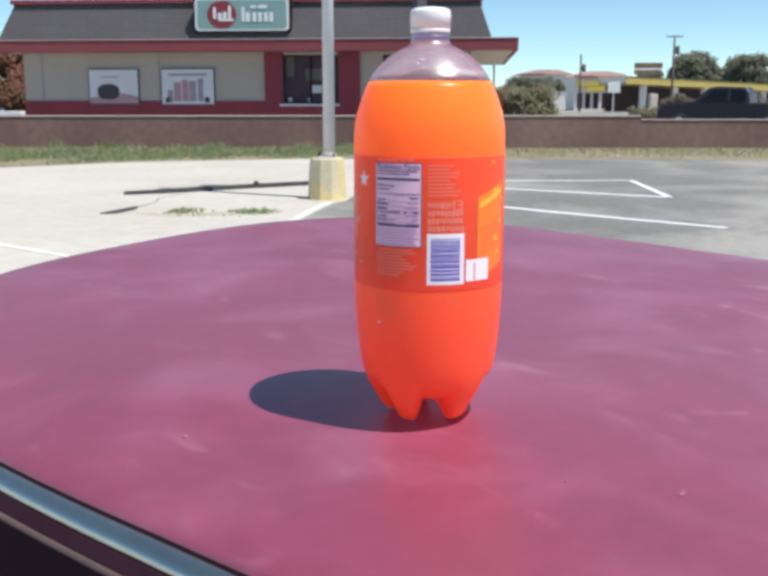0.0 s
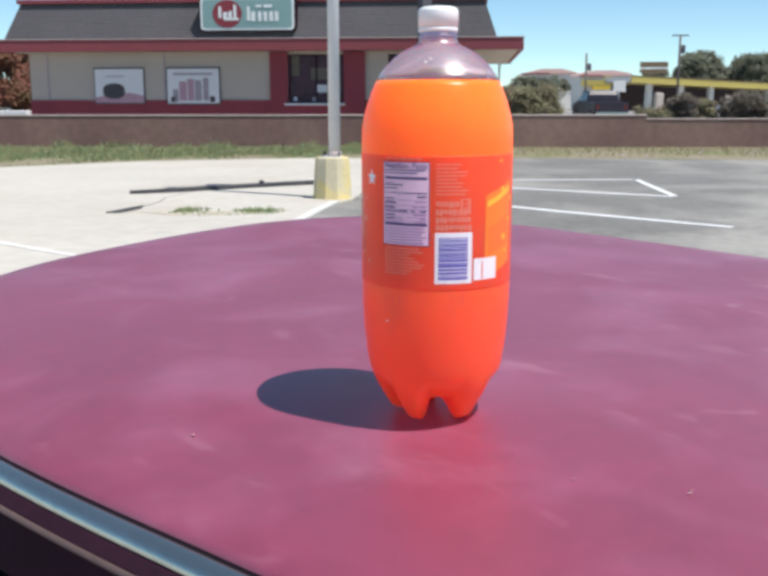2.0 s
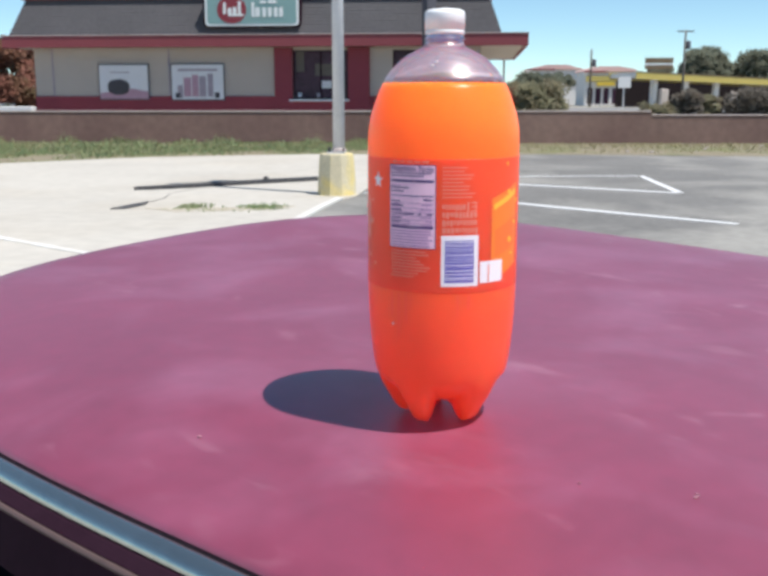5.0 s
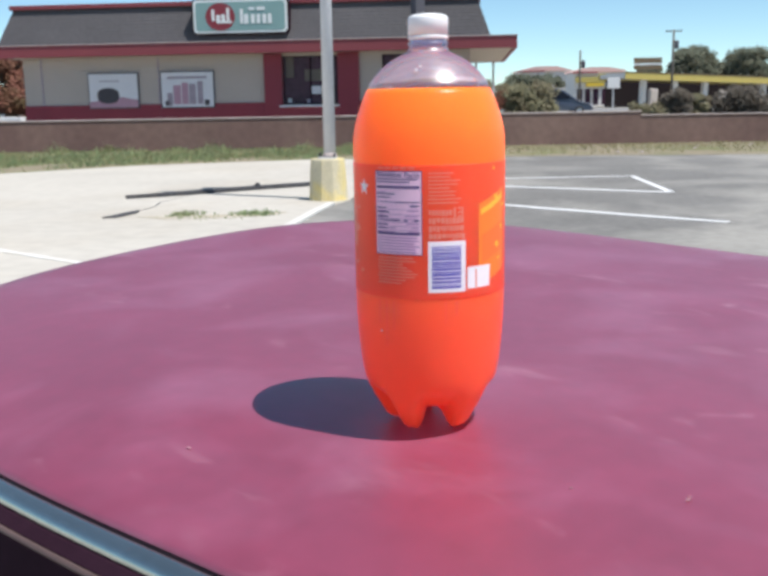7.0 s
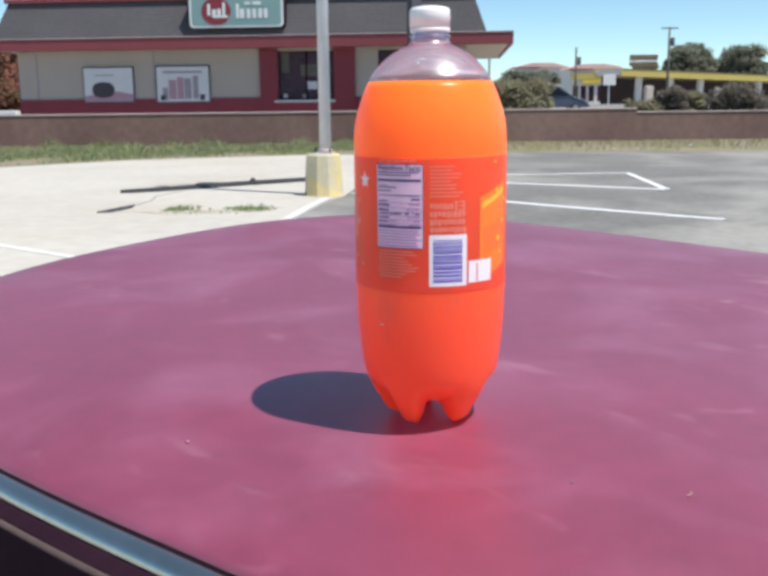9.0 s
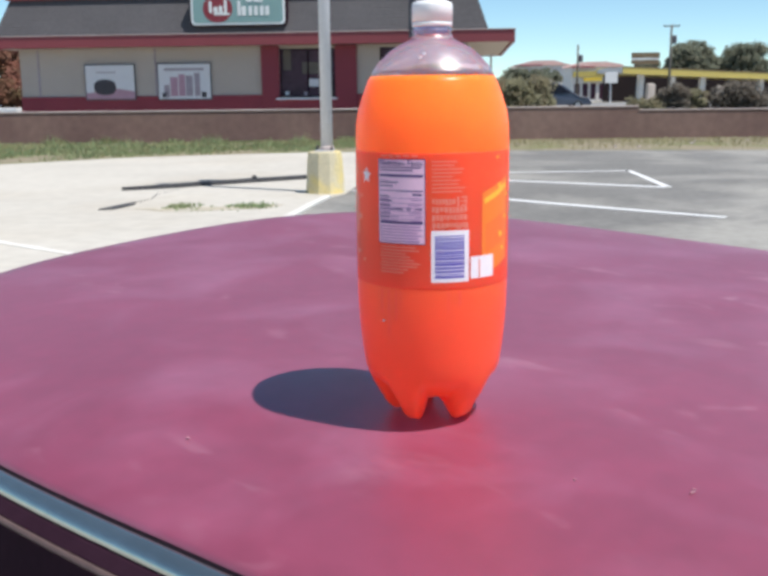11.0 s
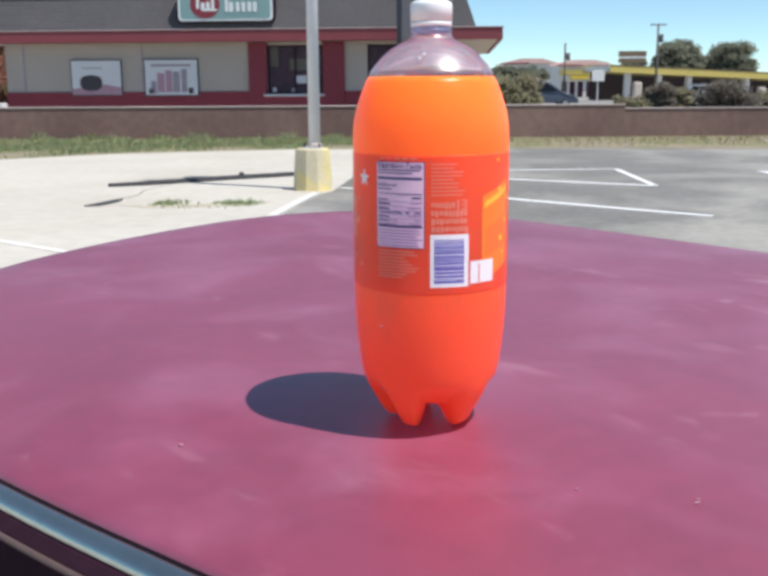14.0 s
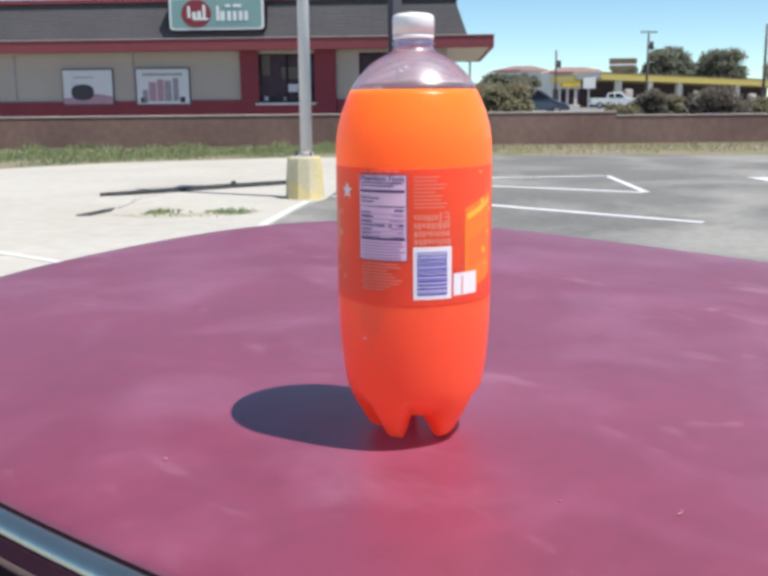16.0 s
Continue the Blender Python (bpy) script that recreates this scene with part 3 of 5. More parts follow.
def wall_poster(x0, x1, z0, z1, label):
    p = empty("poster", RM @ pose((x0 + x1) / 2, 0.68, z0), label, "poster", "posters on the wall")
    w, h = x1 - x0, z1 - z0
    part("frame", box2(-w / 2 - 0.035, w / 2 + 0.035, -0.03, 0.07, -0.05, h + 0.05, 0.01), M["post_grey"], p, "dark thin frame")
    part("sheet", box2(-w / 2, w / 2, -0.036, -0.031, 0, h), M["white_board"], p)
    return p, w, h


p, w, h = wall_poster(-17.07, -15.07, 1.15, 2.47, "white advertising poster with a dark burger shape and mauve base")
part("print", prism([(-w / 2, 0.0), (w / 2, 0.0), (w / 2, 0.28), (0.35, 0.40), (-0.2, 0.33), (-w / 2, 0.22)], -0.042, -0.037), M["pink_print"], p, "mauve printed band")
part("print", prism([(0.46 * math.cos(t * math.pi / 10) - 0.22, 0.46 + 0.31 * math.copysign(abs(math.sin(t * math.pi / 10)) ** 0.7, math.sin(t * math.pi / 10))) for t in range(20)], -0.048, -0.043), M["grey_print"], p, "dark round printed shape")
part("print", box2(-0.55, 0.25, -0.042, -0.037, 1.02, 1.06), M["mid_print"], p)
p, w, h = wall_poster(-14.08, -11.97, 1.13, 2.48, "white advertising poster with grey and mauve blocks")
part("print", box2(-0.8, 0.8, -0.042, -0.037, 1.10, 1.19), M["mid_print"], p)
for x, z, a, b, mm in ((-0.42, 0.1, 0.3, 0.75, "pink_print"), (-0.1, 0.1, 0.26, 0.85, "pink_print"), (0.2, 0.1, 0.28, 0.8, "mid_print"), (0.52, 0.1, 0.22, 0.9, "mid_print"), (-0.72, 0.05, 0.22, 0.5, "mid_print"), (0.78, 0.05, 0.2, 0.22, "grey_print"), (-0.82, 0.05, 0.2, 0.2, "grey_print")):
    part("print", box2(x - a / 2, x + a / 2, -0.042, -0.037, z, z + b), M[mm], p)


def rounded(x0, x1, z0, z1, r, n=5):
    pts = []
    for cx, cz, a0 in ((x1 - r, z0 + r, -90), (x1 - r, z1 - r, 0), (x0 + r, z1 - r, 90), (x0 + r, z0 + r, 180)):
        pts += [(cx + r * math.cos(radians(a0 + 90 * k / n)), cz + r * math.sin(radians(a0 + 90 * k / n))) for k in range(n + 1)]
    return pts


def roof_sign():
    s = empty("roof_sign", RM @ pose(-10.62, 0.12, 3.86), "teal rounded restaurant sign with a red disc and white lettering bars", "sign")
    part("cabinet", prism(rounded(-1.9, 1.9, 0, 1.34, 0.16), -0.02, 0.4), M["frame_dark"], s, "dark sign cabinet")
    part("border", prism(rounded(-1.84, 1.84, 0.05, 1.29, 0.15), -0.05, -0.021), M["sign_white"], s, "white border")
    part("face", prism(rounded(-1.75, 1.75, 0.13, 1.21, 0.12), -0.06, -0.051), M["teal"], s, "teal sign face")
    part("disc", prism([(-0.78 + 0.58 * math.cos(k * math.pi / 18), 0.66 + 0.52 * math.sin(k * math.pi / 18)) for k in range(36)], -0.07, -0.061), M["sign_red"], s, "dark red disc")
    # white marks on the disc and beside it, as plain bars
    for x, z, w, h in ((-1.06, 0.72, 0.11, 0.44), (-0.86, 0.60, 0.16, 0.26), (-0.66, 0.62, 0.15, 0.28), (-0.47, 0.74, 0.11, 0.50), (-0.62, 0.46, 0.62, 0.09), (0.06, 0.66, 0.12, 0.56), (0.24, 0.56, 0.17, 0.36), (0.50, 0.56, 0.14, 0.36), (0.72, 0.56, 0.14, 0.36), (0.95, 0.56, 0.15, 0.36), (1.16, 0.56, 0.15, 0.36), (0.46, 0.94, 0.24, 0.10), (0.82, 0.94, 0.34, 0.12)):
        part("bar", prism(rounded(x - w / 2, x + w / 2, z - h / 2, z + h / 2, 0.04, 3), -0.08, -0.071), M["sign_white"], s)


roof_sign()


def sign_post():
    """The square steel column of a tall sign, between the wall and the restaurant."""
    p = empty("sign_post", pose(1.28, 35.55, UP, 0, 0, 28), "tall dark grey square steel sign post", "post")
    part("column", box2(-0.19, 0.19, -0.19, 0.19, 0.02, 7.0 - UP, 0.015), M["post_grey"], p, "dark grey painted steel column")
    part("base_plate", box2(-0.3, 0.3, -0.3, 0.3, -0.002, 0.019, 0.004), M["grey_print"], p, "steel base plate")


sign_post()


# ---- light pole on its base ----
def light_pole():
    p = empty("light_pole", pose(-0.97, 16.3, 0.012), "grey steel light pole on a chipped yellow concrete base", "light pole")
    part("base", lathe([(0.335, 0), (0.33, 0.05), (0.30, 0.55), (0.285, 0.68), (0.262, 0.70)], 10), M["base_concrete"], p, "yellow-painted weathered concrete base", at=pose(0, 0, 0, 0, 0, 18))
    part("base_plate", box2(-0.16, 0.16, -0.16, 0.16, 0.70, 0.725, 0.005), M["pole_metal"], p, "steel base plate")
    for k in range(4):
        part("bolt", lathe([(0.018, 0), (0.018, 0.06), (0.012, 0.075)], 6), M["grey_print"], p, at=pose(0.125 * (1 if k % 2 else -1), 0.125 * (1 if k > 1 else -1), 0.725))
    part("collar", lathe([(0.128, 0.725), (0.122, 0.76), (0.104, 0.79)], 20, centre=(0.04, 0, 0)), M["wall_cap"], p, "pale collar", smooth=True)
    part("pole", lathe([(0.100, 0.725), (0.093, 4.0), (0.078, 8.4)], 20, centre=(0.04, 0, 0)), M["pole_metal"], p, "grey round steel shaft", smooth=True)
    part("arm", tube([(0, 0, 8.3), (0.5, 0.3, 8.5), (0.9, 0.5, 8.5)], 0.03), M["pole_metal"], p)
    part("lamp_head", box2(0.75, 1.35, 0.35, 0.7, 8.42, 8.58, 0.03), M["pole_metal"], p, "flat lamp head")


light_pole()


# ---- the parked car under the bottle ----
CAR = pose(-0.278, 0.649, 0, 0, 0, -40.5)
SC, WC, SL, WL = 0.172, 0.665, 0.911, 0.648       # the roof's middle and half sizes, along and across
BOW, CORNER = 0.183, 3.6                          # how far its edges bow out, how square its corners are
DS = 0.17                                         # the body's middle along the car


def roof_z(s, w):
    p, q = s - 0.2, w - 0.24
    u, v = 0.760 * (s - 0.1153) + 0.649 * (w - 0.1852), -0.649 * (s - 0.1153) + 0.760 * (w - 0.1852)
    sag = 0.0050 * (v / 0.075) * math.exp(-(u / 0.13) ** 2 - (v / 0.075) ** 2 / 2)       # the panel's slight wave
    return sag + 1.4032 - 0.0387 * abs((w - WC) / WL) ** 4.71 - 0.0381 * abs((s - SC) / SL) ** 1.6 - 0.0272 * q + 0.0047 * p - 0.0563 * p * q + 0.0225 * (p * p + q * q)


def roof_point(X, Y):
    m = max(abs(X), abs(Y))
    k = m / (abs(X) ** CORNER + abs(Y) ** CORNER) ** (1 / CORNER) if m > 0 else 1
    a, c = X * k, Y * k
    s, w = SC + a * SL * (1 - BOW * c * c), WC + c * WL * (1 - BOW * (0.6 if c > 0 else 0.2) * a * a)
    return s, w, roof_z(s, w)


def parked_car():
    c = empty("parked_car", CAR, "parked maroon sedan with faded dusty roof paint and chrome drip moulding", "car")
    # roof skin
    bm = bmesh.new()
    NS, NW = 64, 48
    rows = []
    for j in range(NW + 1):
        row = []
        for i in range(NS + 1):
            X, Y = 2 * i / NS - 1, 2 * j / NW - 1
            row.append(bm.verts.new(roof_point(X, Y)))
        rows.append(row)
    for j in range(NW):
        for i in range(NS):
            bm.faces.new((rows[j][i], rows[j][i + 1], rows[j + 1][i + 1], rows[j + 1][i]))
    rim = [rows[0][i] for i in range(NS)] + [rows[j][NS] for j in range(NW)] + [rows[NW][i] for i in range(NS, 0, -1)] + [rows[j][0] for j in range(NW, 0, -1)]
    for out, down in ((0.004, 0.004), (0.006, 0.014), (0.006, 0.03)):
        nxt = []
        for v in rim:
            d = Vector((v.co.x - SC, v.co.y - WC, 0))
            d = Vector((math.copysign((abs(d.x) / SL) ** 2.6 / SL, d.x), math.copysign((abs(d.y) / WL) ** 2.6 / WL, d.y), 0)).normalized()
            step = out if out == 0.004 else (0.002 if down == 0.014 else 0.0)
            nxt.append(bm.verts.new(v.co + d * step - Vector((0, 0, down if out == 0.004 else 0.010 if down == 0.014 else 0.016))))
        for k in range(len(rim)):
            bm.faces.new((rim[k], nxt[k], nxt[(k + 1) % len(rim)], rim[(k + 1) % len(rim)]))
        rim = nxt
    bmesh.ops.recalc_face_normals(bm, faces=bm.faces)
    part("roof", bm, M["paint"], c, "faded maroon roof panel with pale dusty streaks", smooth=True)
    part("headliner", box2(SC - 0.66, SC + 0.66, WC - 0.52, WC + 0.52, 1.29, 1.31), M["rubber"], c)

    def rail(y_sign):
        return [(p[0], p[1] + y_sign * 0.004, p[2]) for p in (roof_point(1.7 * k / 40 - 0.85, y_sign) for k in range(41))]

    def circ(y, z, ry, rz, n=14):
        return [(y + ry * math.cos(2 * math.pi * k / n), z + rz * math.sin(2 * math.pi * k / n)) for k in range(n)]

    for sg in (-1, 1):
        path = rail(sg)
        part("gutter", sweep(path, [(0.0, -0.022), (0.0, -0.0045), (sg * 0.003, -0.006), (sg * 0.003, -0.022)]), M["rubber"], c, "black rubber gutter seal")
        part("drip_moulding", sweep(path, [(sg * y, z) for y, z in ((0.0012, -0.0066), (0.0030, -0.0058), (0.0055, -0.0058), (0.0076, -0.0062), (0.0096, -0.0070), (0.0114, -0.0081), (0.0130, -0.0096), (0.0142, -0.0113), (0.0150, -0.0131), (0.0154, -0.0149), (0.0154, -0.0160), (0.0060, -0.0160), (0.0014, -0.0150))]), M["chrome"], c, "chrome drip moulding", smooth=True)
        part("door_frame", sweep(path, [(0.0, -0.05), (sg * 0.004, -0.016), (sg * 0.018, -0.0165), (sg * 0.026, -0.021), (sg * 0.031, -0.07)]), M["frame_dark"], c, "dark door frame")
        part("window_seal", sweep(path, circ(sg * 0.0275, -0.0235, 0.0026, 0.0022, 8)), M["seal_brown"], c, "brownish window seal", smooth=True)
    # lower body: sections along the car
    bm = bmesh.new()
    secs = [(-2.62, 0.72, 0.42, 0.66), (-2.5, 0.84, 0.26, 0.78), (-1.9, 0.90, 0.22, 0.86), (-1.35, 0.92, 0.22, 0.93), (-0.6, 0.93, 0.22, 0.95), (0.8, 0.93, 0.22, 0.96), (1.35, 0.92, 0.22, 0.97), (2.0, 0.89, 0.24, 0.95), (2.28, 0.82, 0.3, 0.9), (2.36, 0.74, 0.42, 0.8)]
    rings = []
    for s, hw, z0, z1 in secs:
        prof = [(-hw * 0.82, z1), (-hw * 0.95, z1 - 0.05), (-hw, z1 - 0.2), (-hw, z0 + 0.2), (-hw * 0.94, z0), (hw * 0.94, z0), (hw, z0 + 0.2), (hw, z1 - 0.2), (hw * 0.95, z1 - 0.05), (hw * 0.82, z1)]
        rings.append([bm.verts.new((s + DS, WC + y, z)) for y, z in prof])
    for a, b in zip(rings, rings[1:]):
        for k in range(10):
            bm.faces.new((a[k], a[(k + 1) % 10], b[(k + 1) % 10], b[k]))
    bm.faces.new(rings[0])
    bm.faces.new(rings[-1])
    bmesh.ops.recalc_face_normals(bm, faces=bm.faces)
    part("body", bm, M["paint_side"], c, "maroon lower body", smooth=True)

    def pane(name, pts, mm, label=""):
        bm = bmesh.new()
        n = (Vector(pts[1]) - Vector(pts[0])).cross(Vector(pts[2]) - Vector(pts[0])).normalized() * 0.005
        pts = [(q[0] + DS, q[1], q[2]) for q in pts]
        a = [bm.verts.new(Vector(q) + n) for q in pts]
        b = [bm.verts.new(Vector(q) - n) for q in pts]
        bm.faces.new(a)
        bm.faces.new(list(reversed(b)))
        for k in range(len(pts)):
            bm.faces.new((a[k], b[k], b[(k + 1) % len(pts)], a[(k + 1) % len(pts)]))
        bmesh.ops.recalc_face_normals(bm, faces=bm.faces)
        return part(name, bm, mm, c, label)

    zs, yn, yf = 1.322, WC - WL - 0.045, WC + WL + 0.045
    bn, bf = WC - 0.80, WC + 0.80
    for y_top, y_bot in ((yn, bn), (yf, bf)):
        if y_top == yf:
            pane("side_window", [(-0.78, y_top, zs), (0.03, y_top, zs + 0.01), (0.03, y_bot, 0.95), (-1.2, y_bot, 0.94)], M["car_glass"], "dark side window")
        pane("side_window", [(0.09, y_top, zs + 0.01), (0.78, y_top, zs), (1.1, y_bot, 0.95), (0.09, y_bot, 0.95)], M["car_glass"], "dark side window")
        pane("pillar", [(0.03, y_top, zs + 0.01), (0.09, y_top, zs + 0.01), (0.09, y_bot, 0.95), (0.03, y_bot, 0.95)], M["frame_dark"], "dark door pillar")
        pane("pillar", [(-0.88, y_top, zs), (-0.78, y_top, zs), (-1.2, y_bot, 0.94), (-1.35, y_bot, 0.93)], M["paint_side"])
        pane("pillar", [(0.78, y_top, zs), (0.88, y_top, zs), (1.4, y_bot, 0.96), (1.1, y_bot, 0.95)], M["paint_side"])
        sgn = -1 if y_top == yn else 1
        for s in (-0.15, 0.85):
            part("door_handle", box2(s + DS - 0.07, s + DS + 0.07, WC + sgn * 0.93 - 0.02, WC + sgn * 0.93 + 0.02, 0.76, 0.79, 0.006), M["chrome"], c, "chrome door handle")
    part("cabin_tray", box2(-1.25 + DS, 1.25 + DS, WC - 0.74, WC + 0.74, 0.965, 0.985), M["cabin"], c, "dark cabin lining seen through the open window")
    for y in (WC - 0.36, WC + 0.36):
        part("seat", box2(-0.02 + DS, 0.14 + DS, y - 0.24, y + 0.24, 0.985, 1.16, 0.05), M["seat_cloth"], c, "dark maroon seat back")
        part("headrest", box2(0.02 + DS, 0.12 + DS, y - 0.13, y + 0.13, 1.165, 1.24, 0.03), M["seat_cloth"], c)
    part("dashboard", box2(-1.1 + DS, -0.85 + DS, WC - 0.68, WC + 0.68, 0.985, 1.05, 0.03), M["cabin"], c, "dark dashboard top")
    pane("windshield", [(-0.86, WC - 0.52, 1.325), (-0.86, WC + 0.52, 1.325), (-1.45, WC + 0.74, 0.93), (-1.45, WC - 0.74, 0.93)], M["car_glass"], "dark windshield")
    pane("rear_window", [(0.86, WC - 0.52, 1.335), (0.86, WC + 0.52, 1.335), (1.42, WC + 0.72, 0.97), (1.42, WC - 0.72, 0.97)], M["car_glass"], "dark rear window")
    for s in (-1.7, 1.45):
        for y in (WC - 0.80, WC + 0.80):
            wh = part("wheel", lathe([(0.2, -0.1), (0.31, -0.1), (0.325, -0.07), (0.325, 0.07), (0.31, 0.1), (0.2, 0.1)], 28), M["tyre"], c, at=pose(s + DS, y, 0.325, 90, 0, 0), smooth=True)
            part("rim", lathe([(0.05, -0.105), (0.19, -0.108), (0.205, -0.09), (0.205, 0.09), (0.19, 0.108), (0.05, 0.105)], 20), M["rim"], wh)
    for s, mm in ((-2.62, "lamp_clear"), (2.36, "lamp_red")):
        for y in (WC - 0.55, WC + 0.55):
            part("lamp", box2(s + DS - 0.02, s + DS + 0.02, y - 0.14, y + 0.14, 0.58, 0.68, 0.01), M[mm], c)
    part("bumper", box2(-2.72 + DS, -2.6 + DS, WC - 0.8, WC + 0.8, 0.4, 0.52, 0.03), M["chrome"], c, "chrome bumper")
    part("bumper", box2(2.34 + DS, 2.46 + DS, WC - 0.8, WC + 0.8, 0.42, 0.54, 0.03), M["chrome"], c, "chrome bumper")
    # specks and small scuffs stuck to the roof paint
    rnd = random.Random(4)
    inv = CAR.inverted()
    def speck(x, y, ln, wd, ang, mm="dust"):
        q = inv @ Vector((x, y, 0))
        z = roof_z(q.x, q.y)
        b = bmesh.new()
        n = 9
        dx, dy = math.cos(ang), math.sin(ang)
        top = [b.verts.new((q.x + dx * ln * math.cos(a) * rnd.uniform(0.7, 1) - dy * wd * math.sin(a), q.y + dy * ln * math.cos(a) + dx * wd * math.sin(a) * rnd.uniform(0.7, 1), 0)) for a in [2 * math.pi * k / n for k in range(n)]]
        for v in top:
            v.co.z = roof_z(v.co.x, v.co.y) + 0.0006
        b.faces.new(top)
        r = bmesh.ops.extrude_face_region(b, geom=b.faces[:])
        for v in [g for g in r["geom"] if isinstance(g, bmesh.types.BMVert)]:
            v.co.z += 0.0007
        bmesh.ops.recalc_face_normals(b, faces=b.faces)
        part("speck", b, M[mm], c)
    speck(-0.149, 0.675, 0.0020, 0.0012, 0.3)
    speck(0.182, 0.543, 0.0024, 0.0007, 1.2)
    speck(0.184, 0.547, 0.0016, 0.0006, 0.2)
    speck(0.115, 0.565, 0.0010, 0.0007, 0.5)
    return c


parked_car()


# ---- the bottle ----
BOT = pose(0.033, 0.697, 1.3985, 0, 0, -2.7)
FEET = radians(-28)


def soda_bottle():
    b = empty("soda_bottle", BOT, "large clear plastic bottle of orange soda with white cap", "bottle")
    body = [(0.004, 0.012), (0.014, 0.009), (0.0205, 0.0028), (0.0240, 0.0005), (0.0265, 0.0), (0.0300, 0.0010), (0.0333, 0.0035), (0.0360, 0.0070), (0.0386, 0.0118), (0.0434, 0.0200), (0.0470, 0.0285), (0.0495, 0.038), (0.0515, 0.050), (0.0533, 0.067), (0.0543, 0.083), (0.0548, 0.099),
            (0.0547, 0.103), (0.0547, 0.196), (0.0549, 0.2005), (0.0546, 0.212), (0.0528, 0.223), (0.0490, 0.235), (0.0440, 0.2465), (0.0390, 0.2545), (0.0302, 0.2635), (0.0220, 0.2685), (0.0162, 0.2715), (0.0138, 0.2745), (0.0132, 0.279), (0.0132, 0.286)]

    fine = []                                  # the same outline, rounded off between its rows
    for i in range(len(body) - 1):
        q = [Vector(body[max(0, min(len(body) - 1, i + d))]) for d in (-1, 0, 1, 2)]
        n = 3 if body[i][1] < 0.075 or body[i][1] > 0.211 else 1
        for k in range(n):
            u = k / n
            fine.append(tuple(0.5 * (2 * q[1] + (q[2] - q[0]) * u + (2 * q[0] - 5 * q[1] + 4 * q[2] - q[3]) * u * u + (3 * q[1] - q[0] - 3 * q[2] + q[3]) * u ** 3)))
    body = fine + [body[-1]]

    def petal(r, z, a):
        if z >= 0.036 or r < 0.006:
            return r, z
        g = 0.5 - 0.5 * math.cos(5 * (a - FEET))
        g = max(0.0, min(1.0, (g - 0.07) / 0.62))
        g = g * g * (3 - 2 * g)
        k = 1 - z / 0.036
        return r * (1 - 0.07 * g * k), z + g * k * 0.0175 * min(1, (r - 0.004) / 0.02)

    shell = part("shell", lathe([(0.0431, 0.2463), (0.0438, 0.2466)] + [q for q in body if q[1] > 0.247], 80), M["shell"], b, "clear plastic bottle wall", smooth=True)
    shell.visible_shadow = False
    inner = []
    for r, z in body:
        if z <= 0.246:
            inner.append((r, z))
    inner.append((0.0438, 0.2464))
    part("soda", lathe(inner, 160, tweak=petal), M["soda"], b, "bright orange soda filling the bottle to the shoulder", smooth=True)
    # neck ring and cap with its grip ribs
    # neck's bluish glow is painted in by a heavier haze
    part("neck_finish", lathe([(0.0122, 0.2745), (0.0124, 0.2755), (0.0124, 0.2826), (0.0122, 0.2830)], 40), M["neck"], b, "clear neck below the cap with a painted bluish glow", smooth=True)
    part("neck_ring", lathe([(0.0134, 0.2765), (0.0146, 0.277), (0.0146, 0.278), (0.0134, 0.2785)], 40), M["shell"], b, smooth=True)
    part("cap_band", lathe([(0.0136, 0.2803), (0.0142, 0.2805), (0.0142, 0.2828), (0.0136, 0.2831)], 40), M["cap"], b, "white tamper band", smooth=True)
    cap = part("cap", lathe([(0.0136, 0.2835), (0.0142, 0.2837), (0.0142, 0.2945), (0.0137, 0.2962), (0.0112, 0.2974), (0.005, 0.2982), (0.001, 0.2983)], 72,
                            tweak=lambda r, z, a: (r + (0.00018 * math.cos(36 * a) if 0.2836 < z < 0.295 else 0), z)), M["cap"], b, "white ribbed screw cap", smooth=True)

    R0 = 0.0551

    def wrap(a0, a1, z0, z1, layer, mm, name, parent=None, label="", slope=0.0):
        """A printed patch on the label: angles in degrees from the front, heights in metres."""
        bm = bmesh.new()
        n = max(2, int(abs(a1 - a0) / 4) + 1)
        r = R0 + 0.00012 * layer
        inn, out = [], []
        for k in range(n + 1):
            a = radians(a0 + (a1 - a0) * k / n)
            for lst, rr in ((inn, r - 0.0001), (out, r)):
                dz = slope * (k / n)
                lst.append((bm.verts.new((rr * math.sin(a), -rr * math.cos(a), z0 + dz)), bm.verts.new((rr * math.sin(a), -rr * math.cos(a), z1 + dz))))
        for k in range(n):
            bm.faces.new((out[k][0], out[k + 1][0], out[k + 1][1], out[k][1]))
            bm.faces.new((inn[k][0], inn[k][1], inn[k + 1][1], inn[k + 1][0]))
            bm.faces.new((out[k][1], out[k + 1][1], inn[k + 1][1], inn[k][1]))
            bm.faces.new((out[k][0], inn[k][0], inn[k + 1][0], out[k + 1][0]))
        return part(name, bm, M[mm], parent or label_ob, label, smooth=False)

    bm = lathe([(0.0548, 0.103), (0.0550, 0.1031), (R0, 0.1034), (R0, 0.1040), (R0, 0.1945), (R0, 0.1952), (0.0550, 0.1955), (0.0548, 0.1956)], 120)
    label_ob = part("label", bm, M["label"], b, "orange wrap-around paper label", smooth=True)
    rnd = random.Random(7)
    # facts panel
    wrap(-41.8, -5.0, 0.1340, 0.1915, 1, "label_ink", "panel_border")
    wrap(-41.2, -5.6, 0.1346, 0.1909, 2, "label_lilac", "facts_panel", label="pale lilac facts panel")
